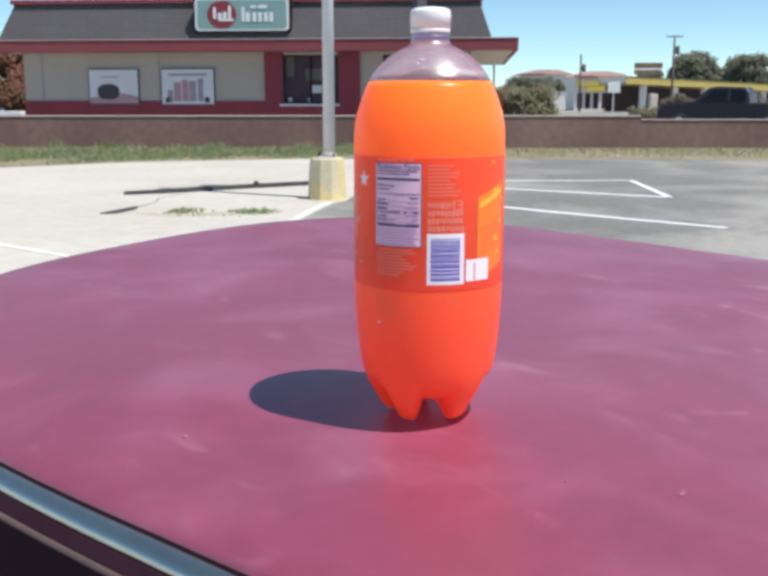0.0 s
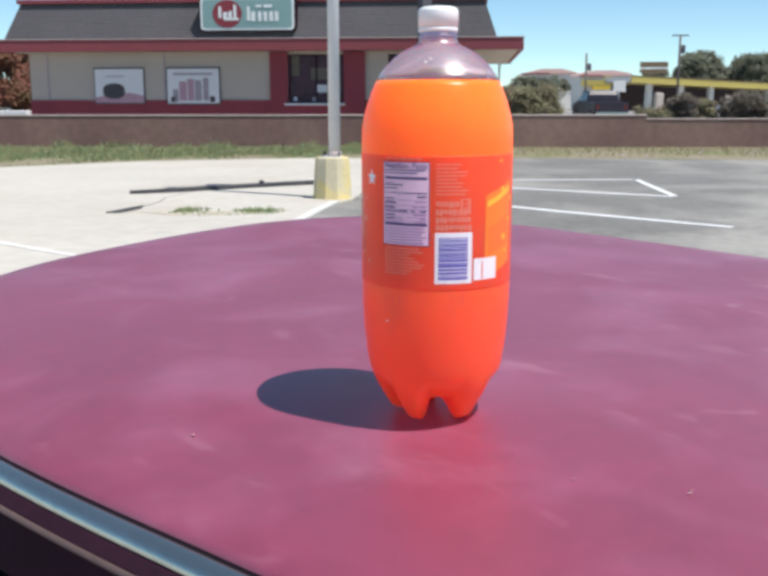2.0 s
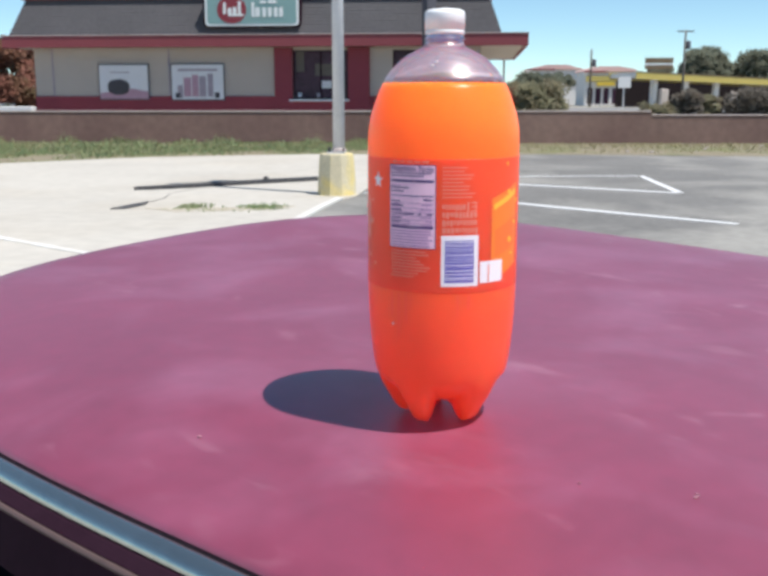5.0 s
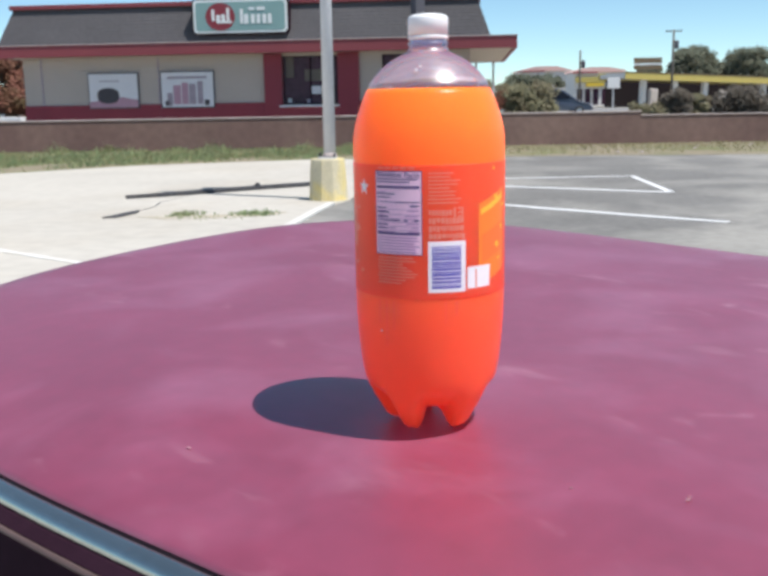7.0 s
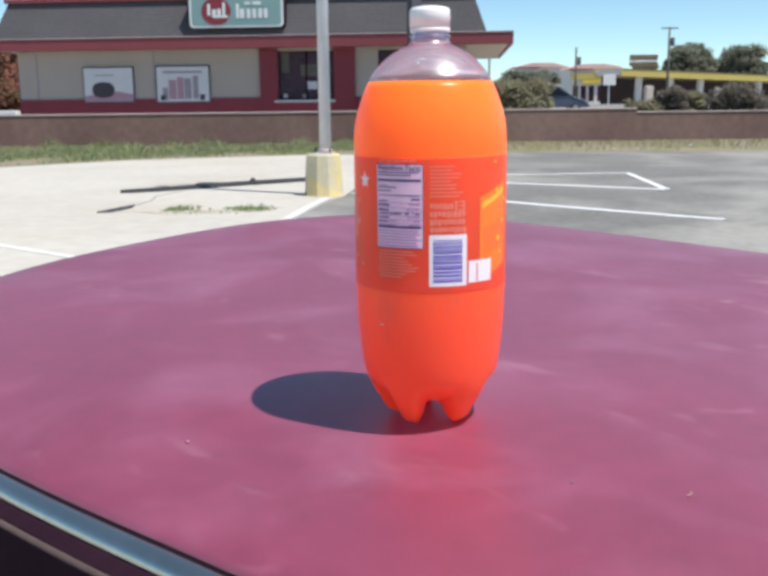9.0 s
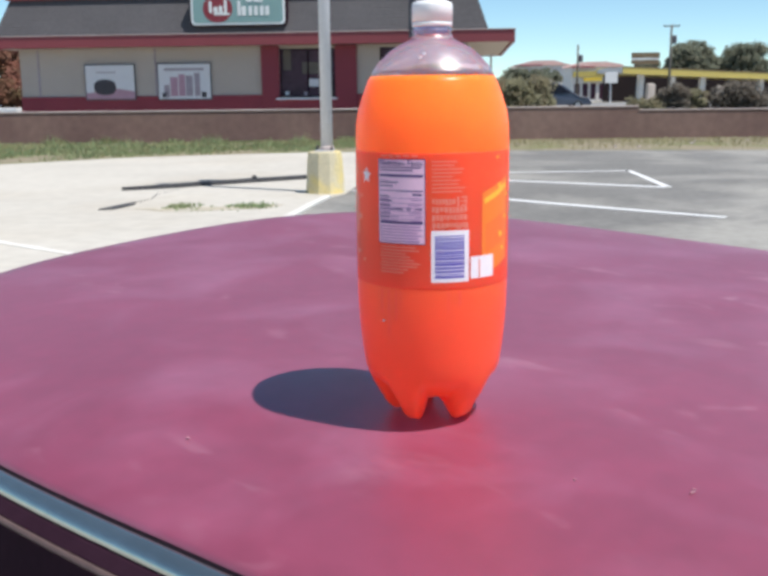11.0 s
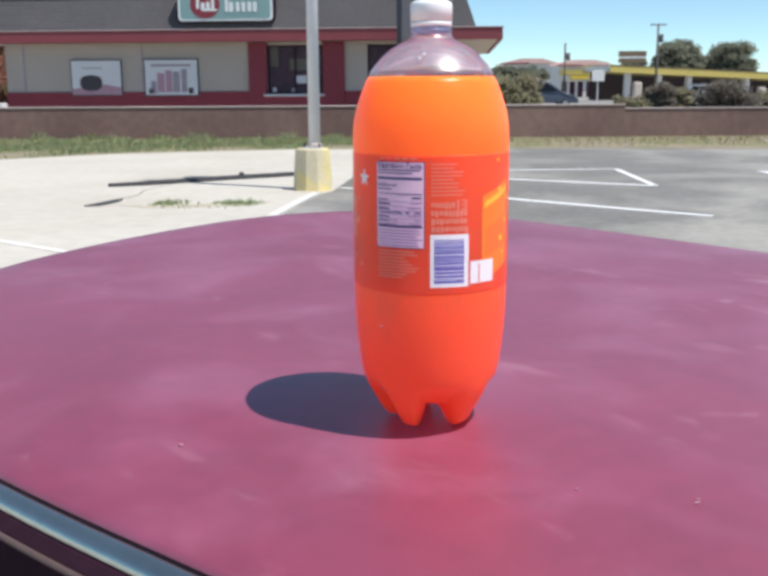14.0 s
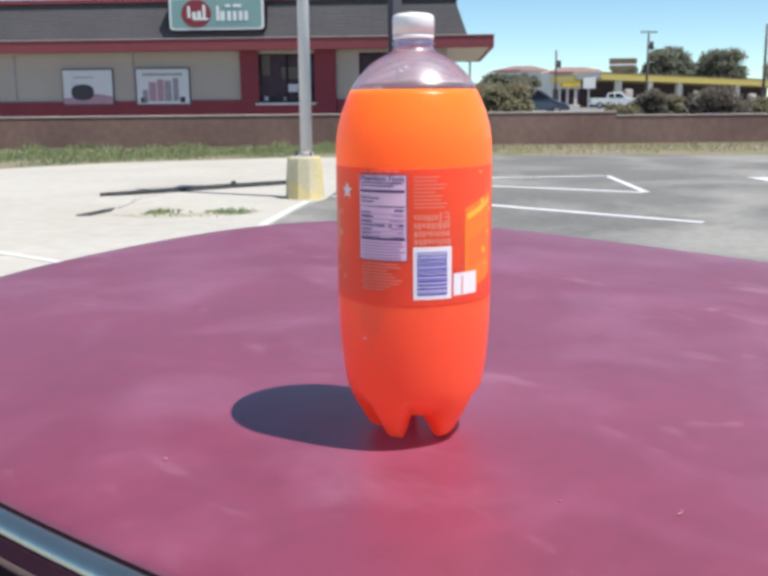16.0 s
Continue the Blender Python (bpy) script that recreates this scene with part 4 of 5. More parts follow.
    for k in range(5):
        wrap(-39 + 6 * k, -34.4 + 6 * k, 0.1930, 0.1941, 1, "label_pale", "text_bar")
    A0, A1 = -40.0, -6.8
    for z, h, a0, a1 in ((0.1805, 0.0017, A0, A1), (0.1703, 0.0007, A0, A1), (0.1758, 0.0008, A0, -25), (0.1735, 0.0008, A0, -29), (0.1665, 0.0008, A0, -32), (0.1635, 0.0011, A0, -30),
                         (0.1603, 0.0011, A0, -31), (0.1579, 0.0011, A0, -21), (0.1551, 0.0011, A0, -31), (0.1525, 0.0010, A0, -32), (0.1487, 0.0018, A0, A1), (0.1678, 0.0011, -14, -7.4), (0.1579, 0.0011, -18.5, -15.5), (0.1579, 0.0011, -11, -7.4)):
        wrap(a0, a1, z - h / 2, z + h / 2, 3, "label_ink", "text_bar")
    for z in (0.1653, 0.1619, 0.1591, 0.1565, 0.1538, 0.1512):
        wrap(A0, A1, z - 0.0002, z + 0.0002, 3, "label_mauve", "rule")
    for k in range(6):
        wrap(A0, A1 - rnd.uniform(0, 6), 0.1455 - k * 0.0020, 0.1464 - k * 0.0020, 3, "label_mauve", "text_bar")
    for z in (0.1780, 0.1712, 0.1651, 0.1617, 0.1589, 0.1563, 0.1536, 0.1509):
        wrap(A0, -27 + rnd.uniform(-6, 8), z - 0.0012, z - 0.0005, 3, "label_mauve", "text_bar")
        if z < 0.169:
            wrap(-15 + rnd.uniform(-3, 3), -7.4, z - 0.0012, z - 0.0005, 3, "label_mauve", "text_bar")
    for k in range(2):
        wrap(A0, -8 - rnd.uniform(0, 6), 0.1836 + k * 0.0019, 0.1844 + k * 0.0019, 3, "label_ink", "text_bar")
    # small print under it
    for k in range(9):
        wrap(-41 + rnd.uniform(0, 2), -8 - rnd.uniform(0, 14) * (1 if k < 7 else 1.6), 0.1314 - k * 0.0022, 0.1322 - k * 0.0022, 2, "label_pale", "text_bar")
    # text block and barcode
    for k in range(9):
        wrap(-0.6, 20 + rnd.uniform(-9, 5), 0.1895 - k * 0.0025, 0.1903 - k * 0.0025, 1, "label_pale", "text_bar")
    for k in range(4):
        z = 0.1650 - k * 0.0054
        a = -0.4
        while a < (16 if k == 0 else 24):
            d = rnd.uniform(1.4, 2.8)
            wrap(a, a + d, z - rnd.choice((0.0030, 0.0036, 0.0042)), z, 1, "label_pale", "text_bar")
            a += d + 0.7
    wrap(17.4, 19.0, 0.1600, 0.1666, 2, "label_pale", "text_bar")
    wrap(20.4, 24.8, 0.1600, 0.1610, 2, "label_pale", "text_bar")
    wrap(20.4, 24.8, 0.1628, 0.1638, 2, "label_pale", "text_bar")
    wrap(20.4, 24.8, 0.1656, 0.1666, 2, "label_pale", "text_bar")
    wrap(23.6, 24.8, 0.1611, 0.1655, 2, "label_pale", "text_bar")
    wrap(-1.0, 26.6, 0.1080, 0.1436, 1, "label_white", "barcode_field", label="white barcode field")
    z = 0.1108
    while z < 0.1402:
        h = rnd.choice((0.0006, 0.0010, 0.0016))
        wrap(1.6, 23.2, z, z + h, 2, "label_blue", "barcode_bar")
        z += h + rnd.choice((0.0004, 0.0006, 0.0009))
    wrap(28.2, 49.5, 0.1096, 0.1248, 1, "label_white", "white_field", label="white printed field")
    wrap(35.0, 36.2, 0.1102, 0.1225, 2, "label_pale", "text_bar")
    wrap(-77, -70, 0.140, 0.170, 1, "label_pale", "glyph_shape", slope=-0.006)
    wrap(-74, -66, 0.128, 0.139, 1, "label_dark", "glyph_shape", slope=-0.006)
    # big pale glyph shapes turning out of sight, with bubbles
    wrap(38, 70, 0.110, 0.168, 0.5, "label_light", "glyph_shape", slope=0.010)
    wrap(41, 66, 0.126, 0.146, 0.8, "label_mid", "glyph_shape", slope=0.008)
    wrap(40, 68, 0.160, 0.164, 1, "label_yellow", "glyph_shape", slope=0.010)
    def blob(a, z, ra, mm, star=False):
        bm = bmesh.new()
        n = 10
        ring = []
        for k in range(n):
            q = 2 * math.pi * k / n + 0.3
            rr = ra * (0.42 if star and k % 2 else 1.0)
            aa = radians(a) + rr * math.cos(q) / R0
            ring.append(bm.verts.new(((R0 + 0.0003) * math.sin(aa), -(R0 + 0.0003) * math.cos(aa), z + rr * math.sin(q))))
        bm.faces.new(ring)
        e = bmesh.ops.extrude_face_region(bm, geom=bm.faces[:])
        for v in [g for g in e["geom"] if isinstance(g, bmesh.types.BMVert)]:
            v.co.x *= 0.996
            v.co.y *= 0.996
        bmesh.ops.recalc_face_normals(bm, faces=bm.faces)
        part("bubble_print" if not star else "star_print", bm, M[mm], label_ob)
    blob(-55.5, 0.1795, 0.0060, "label_white", True)
    for a, z, ra in ((57, 0.172, 0.0018), (59, 0.138, 0.0022), (54, 0.1915, 0.0012), (66, 0.150, 0.0015), (70, 0.165, 0.0014), (-66, 0.150, 0.0025), (-60, 0.120, 0.0012), (-70, 0.125, 0.0015), (-64, 0.165, 0.0012), (62, 0.128, 0.0012)):
        blob(a, z, ra, "label_yellow" if a > 0 else "label_pale")
    # heading of the facts panel
    cu = bpy.data.curves.new("heading", "FONT")
    cu.body, cu.size, cu.align_x, cu.resolution_u, cu.extrude, cu.offset = "Nutrition Facts", 0.0052, "CENTER", 2, 0.00003, 0.00008
    tmp = new("heading_tmp", cu)
    me = bpy.data.meshes.new_from_object(tmp.evaluated_get(bpy.context.evaluated_depsgraph_get()))
    bpy.data.objects.remove(tmp)
    bpy.data.curves.remove(cu)
    wmax = max(abs(v.co.x) for v in me.vertices)
    for v in me.vertices:
        aa = radians(-23.4) + v.co.x / wmax * radians(16.4)
        rr = R0 + 0.00050 + v.co.z
        v.co = (rr * math.sin(aa), -rr * math.cos(aa), 0.1872 + v.co.y)
    me.materials.append(M["label_ink"])
    head = new("heading_text", me)
    head.parent = label_ob
    # pale strips painted for light refracted in the bottle, then drops on the plastic
    for a, z0, z1, w in ((-41, 0.084, 0.1015, 2.2), (-34.5, 0.068, 0.1015, 1.8), (-28, 0.080, 0.1015, 1.4), (-24, 0.090, 0.1015, 0.8), (11, 0.086, 0.1015, 1.0), (19, 0.091, 0.1015, 1.6)):
        wrap(a, a + w, z0, z1, -1.6, "streak", "refraction_streak", parent=b)
    for a, z in ((-39, 0.0785), (-12, 0.258), (-8, 0.2605)):
        rr = 0.0546 if z < 0.1 else 0.0392
        part("droplet", lathe([(0.0003, -0.0006), (0.0012, 0.0), (0.0003, 0.0008)], 8, centre=(rr * math.sin(radians(a)), -rr * math.cos(radians(a)), z)), M["cap"], b, smooth=True)
    return b


soda_bottle()


# ---- plants ----
def leaf_cloud(clumps, per, size, rnd, bm=None):
    """Many small leaf faces scattered in ellipsoid clumps (x, y, z, rx, ry, rz)."""
    bm = bm or bmesh.new()
    for cx, cy, cz, rx, ry, rz in clumps:
        for _ in range(per):
            d = Vector((rnd.gauss(0, 1), rnd.gauss(0, 1), rnd.gauss(0, 1))).normalized() * rnd.uniform(0.35, 1.15)
            p = Vector((cx + d.x * rx, cy + d.y * ry, cz + d.z * rz))
            u = Vector((rnd.gauss(0, 1), rnd.gauss(0, 1), rnd.gauss(0, 1))).normalized()
            v = u.orthogonal().normalized()
            s = size * rnd.uniform(0.6, 1.4)
            q = [p + u * s, p + v * s * 0.55, p - u * s, p - v * s * 0.55]
            bm.faces.new([bm.verts.new(x) for x in q])
    return bm


def tree(x, y, top, bottom, half, label, seed, mm="leaf", clumps=95, per=190, size=0.26):
    rnd = random.Random(seed)
    t = empty("tree", pose(x, y, UP), label, "tree", "trees behind the canopy")
    H, B = top - UP, bottom - UP
    tr = tube([(0, 0, -0.1), (0.1, 0, B * 0.5), (0.0, 0.1, B), (0.15, 0, (B + H) / 2)], 0.32, 9, taper=0.10)
    part("trunk", tr, M["bark"], t, "grey-brown bark trunk", smooth=True)
    cl = []
    for k in range(clumps):
        a = rnd.uniform(0, 2 * math.pi)
        f = rnd.uniform(0.0, 1.0)
        z = B + (H - B) * (0.12 + 0.74 * rnd.random())
        zz = (z - B) / (H - B)
        wide = half * math.sqrt(max(0.06, 1 - (2 * zz - 0.85) ** 2 / 1.4)) * 0.78
        px, py = wide * math.sqrt(f) * math.cos(a), wide * math.sqrt(f) * math.sin(a)
        r = half * rnd.uniform(0.14, 0.34)
        cl.append((px, py, z, r, r, r * 0.8))
        if k % 9 == 0:
            part("limb", tube([(0.05, 0.05, B * 0.8), (px * 0.5, py * 0.5, (B + z) / 2), (px, py, z)], 0.11, 6, taper=0.03), M["bark"], t)
    part("crown", leaf_cloud(cl, per, size, rnd), M[mm], t, "uneven leafy crown")
    return t


def bush(x, y, z0, half, height, label, seed, mm, depth=1.0, clumps=14, per=150, size=0.11):
    rnd = random.Random(seed)
    t = empty("bush", pose(x, y, z0), label, "bush", "bushes behind the wall")
    cl = []
    for k in range(clumps):
        px, py = rnd.uniform(-0.78, 0.78) * half, rnd.uniform(-0.6, 0.6) * depth
        hh = height * (1 - 0.45 * abs(px / half) ** 2)
        r = rnd.uniform(0.24, 0.38) * min(half, height)
        cl.append((px, py, max(r * 0.6, rnd.uniform(0.25, 0.98) * hh - r * 0.8), r * 1.15, r, r * 0.9))
        if k % 3 == 0:
            part("stem", tube([(px * 0.3, py * 0.3, -0.05), (px * 0.8, py * 0.8, hh * 0.5), (px, py, hh * 0.75)], 0.035, 5, taper=0.012), M["bark"], t)
    part("foliage", leaf_cloud(cl, per, size, rnd), M[mm], t, "dense small leaves")
    return t


tree(52.4, 165, 10.2, 3.2, 4.3, "broad dark green tree standing behind the yellow canopy", 11)
tree(61.6, 165, 9.7, 3.0, 4.8, "broad dark green tree with a ragged edge behind the canopy", 12)
tree(57.2, 172, 8.2, 2.0, 4.6, "low dark tree filling the gap between two broad ones", 33)
tree(46.8, 170, 7.4, 2.0, 3.0, "low dark tree beside the billboard", 34, "leaf", 30, 200)
tree(26.3, 172, 6.7, 1.0, 2.6, "low far green tree in front of the red-roofed house", 35, "leaf", 26, 160)
tree(69.0, 160, 8.4, 4.0, 2.4, "smaller light green tree beside two broad ones", 13, "leaf_light", 14, 120)
tree(38.6, 190, 7.2, 3.0, 2.0, "small far green tree above the rooftops", 14, "leaf", 12, 90)
tree(24.0, 173, 6.6, 1.0, 3.2, "low far green tree beside the red-roofed house", 15, "leaf", 30, 160)
tree(29.2, 171, 6.2, 1.0, 3.2, "low far green tree in front of the red-roofed house", 16, "leaf", 30, 160)
tree(17.5, 150, 4.8, 1.2, 3.4, "low far olive green tree by the street", 17, "leaf_light", 14, 90)
tree(-24.8, 62, 5.6, 1.2, 3.0, "reddish-leaved small tree beside the restaurant", 18, "leaf_red", 46, 260, 0.17)
tree(-29.5, 72, 5.0, 1.4, 2.6, "green small tree beside the restaurant", 19, "leaf", 18, 120, 0.2)

bush(10.0, 65, UP, 1.85, 2.65, "rounded olive green bush beside the street", 21, "leaf_light", 1.6, 24, 200, 0.13)
bush(8.0, 66.5, UP, 1.2, 2.0, "reddish-tinged bush beside a green one", 22, "leaf_red", 1.2, 14, 160, 0.12)
bush(16.9, 62, UP, 1.2, 1.35, "low grey-green bush behind the brown wall", 23, "leaf_light", 0.9)
bush(18.7, 62, UP, 1.15, 1.85, "dark green bush behind the brown wall", 24, "leaf_dark", 1.0, 18, 170)
bush(20.4, 62.5, UP, 0.95, 1.5, "pale olive bush between two dark ones", 25, "leaf_light", 0.9)
bush(23.0, 62, UP, 1.9, 2.0, "wide dark green bush behind the brown wall", 26, "leaf_dark", 1.1, 24, 180)
bush(26.6, 63, UP, 1.6, 1.5, "low grey-green bush behind the brown wall", 27, "leaf_light", 1.0, 16, 150)
bush(29.5, 63, UP, 1.6, 1.7, "dark green bush behind the brown wall", 28, "leaf_dark", 1.0, 16, 150)
bush(-18.6, 47, UP, 1.6, 2.3, "reddish bush beside the restaurant wall", 29, "leaf_red", 1.2, 34, 240)
bush(-14.9, 37.4, UP, 0.35, 1.1, "small green potted-looking bush by the wall end", 30, "leaf", 0.5, 8, 120, 0.07)


def grass_field(name, label, mm, count, spot, seed, hmin, hmax):
    """Blades of grass, each a bent tapering leaf."""
    rnd = random.Random(seed)
    V, F = [], []
    for _ in range(count):
        x, y, k = spot(rnd)
        h = rnd.uniform(hmin, hmax) * k
        a = rnd.uniform(0, 2 * math.pi)
        w = rnd.uniform(0.010, 0.022)
        bx, by = math.cos(a) * w, math.sin(a) * w
        lx, ly = rnd.gauss(0, 0.35) * h, rnd.gauss(0, 0.35) * h
        i = len(V)
        V += [(x - bx, y - by, 0.0), (x + bx, y + by, 0.0), (x + bx * 0.7 + lx * 0.4, y + by * 0.7 + ly * 0.4, h * 0.6), (x - bx * 0.7 + lx * 0.4, y - by * 0.7 + ly * 0.4, h * 0.6), (x + lx, y + ly, h)]
        F += [(i, i + 1, i + 2, i + 3), (i + 3, i + 2, i + 4)]
    me = bpy.data.meshes.new(name)
    me.from_pydata(V, [], F)
    me.materials.append(M[mm])
    return tagged(new(name, me), label, "grass", kind="stuff")


def green_spot(rnd):
    x = rnd.uniform(-17, 2.2)
    y0 = (22.8 + (x + 18) * 0.175 if x < -10 else 24.2 + (x + 10) * 0.84 if x < -6.9 else min(28.2, 26.8 + (x + 6.9) * 0.33)) + 0.35 * noise.noise((x * 0.9, 1, 4))
    y = rnd.triangular(y0, WALL_Y - 0.1, y0 + 3)
    if noise.noise((x * 0.45, y * 0.5, 8)) + rnd.uniform(-0.25, 0.25) < -0.12:      # bare and thin places
        y = min(WALL_Y - 0.1, y + rnd.uniform(1.5, 5))
    tall = max(0, noise.noise((x * 1.15, y * 0.35, 6)) - 0.02)
    return x, y, 0.45 + 1.1 * max(0, noise.noise((x * 0.6, y * 0.4, 3))) + (3.4 * tall * rnd.random() if (y - y0) > 2.0 else 0.1)


def dry_spot(rnd):
    x = rnd.uniform(1.0, 24)
    y = rnd.triangular(28.2, WALL_Y - 0.1, 34)
    return x, y, 0.6 + noise.noise((x * 0.8, y, 5)) ** 2


grass_field("grass", "green weedy grass growing along the wall", "grass", 32000, green_spot, 31, 0.05, 0.19)
grass_field("grass_dry", "thin dry yellowish grass along the wall", "dry_grass", 5000, dry_spot, 32, 0.05, 0.16)
grass_field("grass_dry", "dry stalks standing among the green grass", "dry_grass", 6000, green_spot, 34, 0.06, 0.24)
for gx, gy, sp, n in ((-3.02, 14.3, 0.24, 260), (-1.98, 14.25, 0.34, 420), (-2.6, 13.9, 0.8, 40)):
    grass_field("weed_tuft", "small green weed tuft in a crack of the concrete", "grass", n, lambda r, gx=gx, gy=gy, sp=sp: (gx + r.gauss(0, sp * 0.5), gy + r.gauss(0, 0.17), 1), int(gx * 10) + 99, 0.015, 0.065)
crumbs = part("crack_soil", ribbon([(-3.7, 14.15), (-3.2, 13.95), (-2.6, 14.05), (-1.9, 14.15), (-1.5, 14.45)], [0.06, 0.34, 0.50, 0.40, 0.05], 0.0125, 0.017), M["dust_soil"])
tagged(crumbs, "dry soil gathered in a crack of the concrete", "soil", kind="structure")
# litter and pale stones on the verge
rl = random.Random(41)
pebbles = bmesh.new()
for _ in range(45):
    x, y = rl.uniform(1.5, 22), rl.uniform(28.3, 33.5)
    s = rl.uniform(0.02, 0.07)
    g = bmesh.ops.create_icosphere(pebbles, subdivisions=1, radius=s)
    bmesh.ops.transform(pebbles, matrix=Matrix.Translation((x, y, s * 0.4)) @ Matrix.Diagonal((1.3, 1, 0.6, 1)), verts=g["verts"])
tagged(part("pebbles", pebbles, M["wall_cap"]), "pale scattered stones and litter on the verge", "stones", kind="stuff")


# ---- the filling station and houses beyond the street ----
def store():
    s = empty("store", pose(32.2, 145, UP), "white filling-station shop with yellow band and pale red roof", "building")
    part("wall", box2(-3.7, 3.7, 0, 7, 0, 5.0), M["white_paint"], s, "white painted wall")
    part("roof", prism([(-4.0, 5.0), (4.0, 5.0), (3.6, 5.35), (1.2, 5.75), (-1.6, 5.75), (-3.7, 5.3)], -0.4, 7.4), M["roof_red"], s, "faded red shallow roof")
    # dark strip that paints the shade under the left eave
    part("eave", box2(-4.05, -0.4, -0.46, -0.402, 4.86, 5.06), M["dark_red"], s, "dark strip painted for the shade under the eave")
    part("band", box2(-3.6, 1.3, -0.6, -0.002, 3.55, 4.35), M["yellow"], s, "yellow fascia band")
    part("band", box2(-2.0, 0.6, -0.65, -0.1, 2.95, 3.45), M["yellow_bright"], s, "bright yellow panel")
    for x in (-2.9, -1.7, -0.5, 0.8):
        w = part("window", box2(x - 0.4, x + 0.4, -0.03, -0.002, 0.3, 2.6), M["shop_glass"], s, "dark shop window")
        part("frame", box2(x - 0.46, x + 0.46, -0.05, -0.031, 2.6, 2.7), M["white_paint"], w)


def far_house(x, y, w, h, ridge, label, wall_mm="white_paint"):
    s = empty("house", pose(x, y, UP), label, "house")
    part("wall", box2(-w / 2, w / 2, 0, 8, 0, h), M[wall_mm], s)
    part("roof", prism([(-w / 2 - 0.5, h), (w / 2 + 0.5, h), (w * 0.22, ridge), (-w * 0.18, ridge)], -0.5, 8.5), M["roof_red"], s, "faded red roof")
    # shade below the left half of the eave, painted as a dark strip
    part("eave", box2(-w / 2 - 0.55, -w * 0.02, -0.56, -0.502, h - 0.12, h + 0.10), M["dark_red"], s, "dark strip painted for the shade under the eave")
    for k in range(3):
        part("window", box2(-w / 2 + w * (k + 0.6) / 3.6, -w / 2 + w * (k + 1.0) / 3.6, -0.04, -0.002, 1.2, 2.6), M["shop_glass"], s, "dark window")


def canopy():
    c = empty("station_canopy", pose(30.9, 125, UP, 0, 2.0, 20), "long yellow filling-station canopy on white columns", "canopy")
    L = 36.0
    part("fascia", box2(0, L, -0.2, 0.0, 3.57, 4.4), M["yellow"], c, "yellow canopy fascia")
    part("roof", box2(0.1, L, 0.001, 6, 3.75, 4.3), M["white_paint"], c, "flat canopy roof")
    part("coping", box2(0, L, -0.26, 0.1, 4.401, 4.52), M["brown_sign"], c, "thin brown roof-edge coping")
    part("fascia", box2(0, L, 6.001, 6.2, 3.57, 4.4), M["yellow"], c, "yellow canopy fascia")
    for x in (3.9, 8.8, 13.7, 23.5, 31.0):
        part("column", box2(x - 0.36, x + 0.36, 1.2, 1.8, -1.0, 3.75), M["white_paint"], c, "white column")
    for x in (3.7, 14.8, 24.0):
        part("pump", box2(x - 0.62, x + 0.62, -1.4, -0.7, -0.9, 2.45, 0.22), M["stucco"], c, "pale cream fuel pump")
    # added dark screen, standing in for the dimness beyond the columns
    part("dark_backdrop", box2(2.5, L - 1, 8.0, 8.2, -0.9, 4.15), M["cabin"], c, "added dark screen for the dim space behind the canopy")


def utility_pole(x, y, top, label, cross=True, trans=False):
    p = empty("utility_pole", pose(x, y, UP), label, "utility pole", "utility poles")
    H = top - UP
    part("pole", tube([(0, 0, -0.2), (0, 0, H)], 0.17, 10, taper=0.12), M["wood_pole"], p, smooth=True)
    if cross:
        part("crossarm", box2(-1.0, 1.0, -0.07, 0.07, H - 0.28, H - 0.16), M["wood_pole"], p)
        for k in (-0.9, -0.45, 0.45, 0.9):
            part("insulator", lathe([(0.05, H - 0.16), (0.07, H - 0.08), (0.03, H)], 8, centre=(k, 0, 0)), M["grey_print"], p)
    if trans:
        part("transformer", lathe([(0.22, H - 2.3), (0.26, H - 2.25), (0.26, H - 1.35), (0.2, H - 1.3)], 14, centre=(0.42, 0, 0)), M["post_grey"], p, "dark grey transformer can", smooth=True)
        part("bracket", box2(0.0, 0.3, -0.1, 0.1, H - 1.9, H - 1.7), M["grey_print"], p)


store()
far_house(29.9, 180, 9.6, 6.3, 7.15, "far white house with a faded red roof")
far_house(18.0, 185, 7.0, 3.6, 4.6, "far low house with a reddish roof")
canopy()
shed = empty("kiosk", pose(29.7, 158, UP), "small plain white building beyond the street", "building")
part("wall", box2(-1.9, 1.9, 0, 4, 0, 2.75), M["white_paint"], shed)
part("roof", box2(-2.0, 2.0, -0.1, 4.1, 2.75, 2.9), M["white_paint"], shed)
part("door", box2(0.4, 1.2, -0.04, -0.002, 0, 2.0), M["mid_print"], shed)
utility_pole(35.6, 120, 9.75, "tall wooden utility pole with crossarm and transformer", True, True)
utility_pole(26.25, 130, 7.95, "wooden utility pole with a transformer can", False, True)
utility_pole(41.9, 100, 8.95, "tall dark wooden utility pole", False)
bb = empty("billboard", pose(42.1, 155, UP), "brown billboard with a pale stripe on posts", "billboard")
part("panel", box2(-2.2, 2.2, 0, 0.3, 6.55, 7.4), M["brown_sign"], bb)
part("panel", box2(-2.2, 2.2, 0, 0.3, 6.3, 6.5), M["white_board"], bb, "pale stripe")
part("panel", box2(-2.2, 2.2, 0, 0.3, 5.6, 6.25), M["brown_sign"], bb)
for k in (-1.5, 1.5):
    part("post", tube([(k, 0.4, -0.2), (k, 0.4, 7.2)], 0.12), M["wood_pole"], bb)
ps = empty("price_sign", pose(28.9, 122, UP), "white square sign on a post by the filling station", "sign")
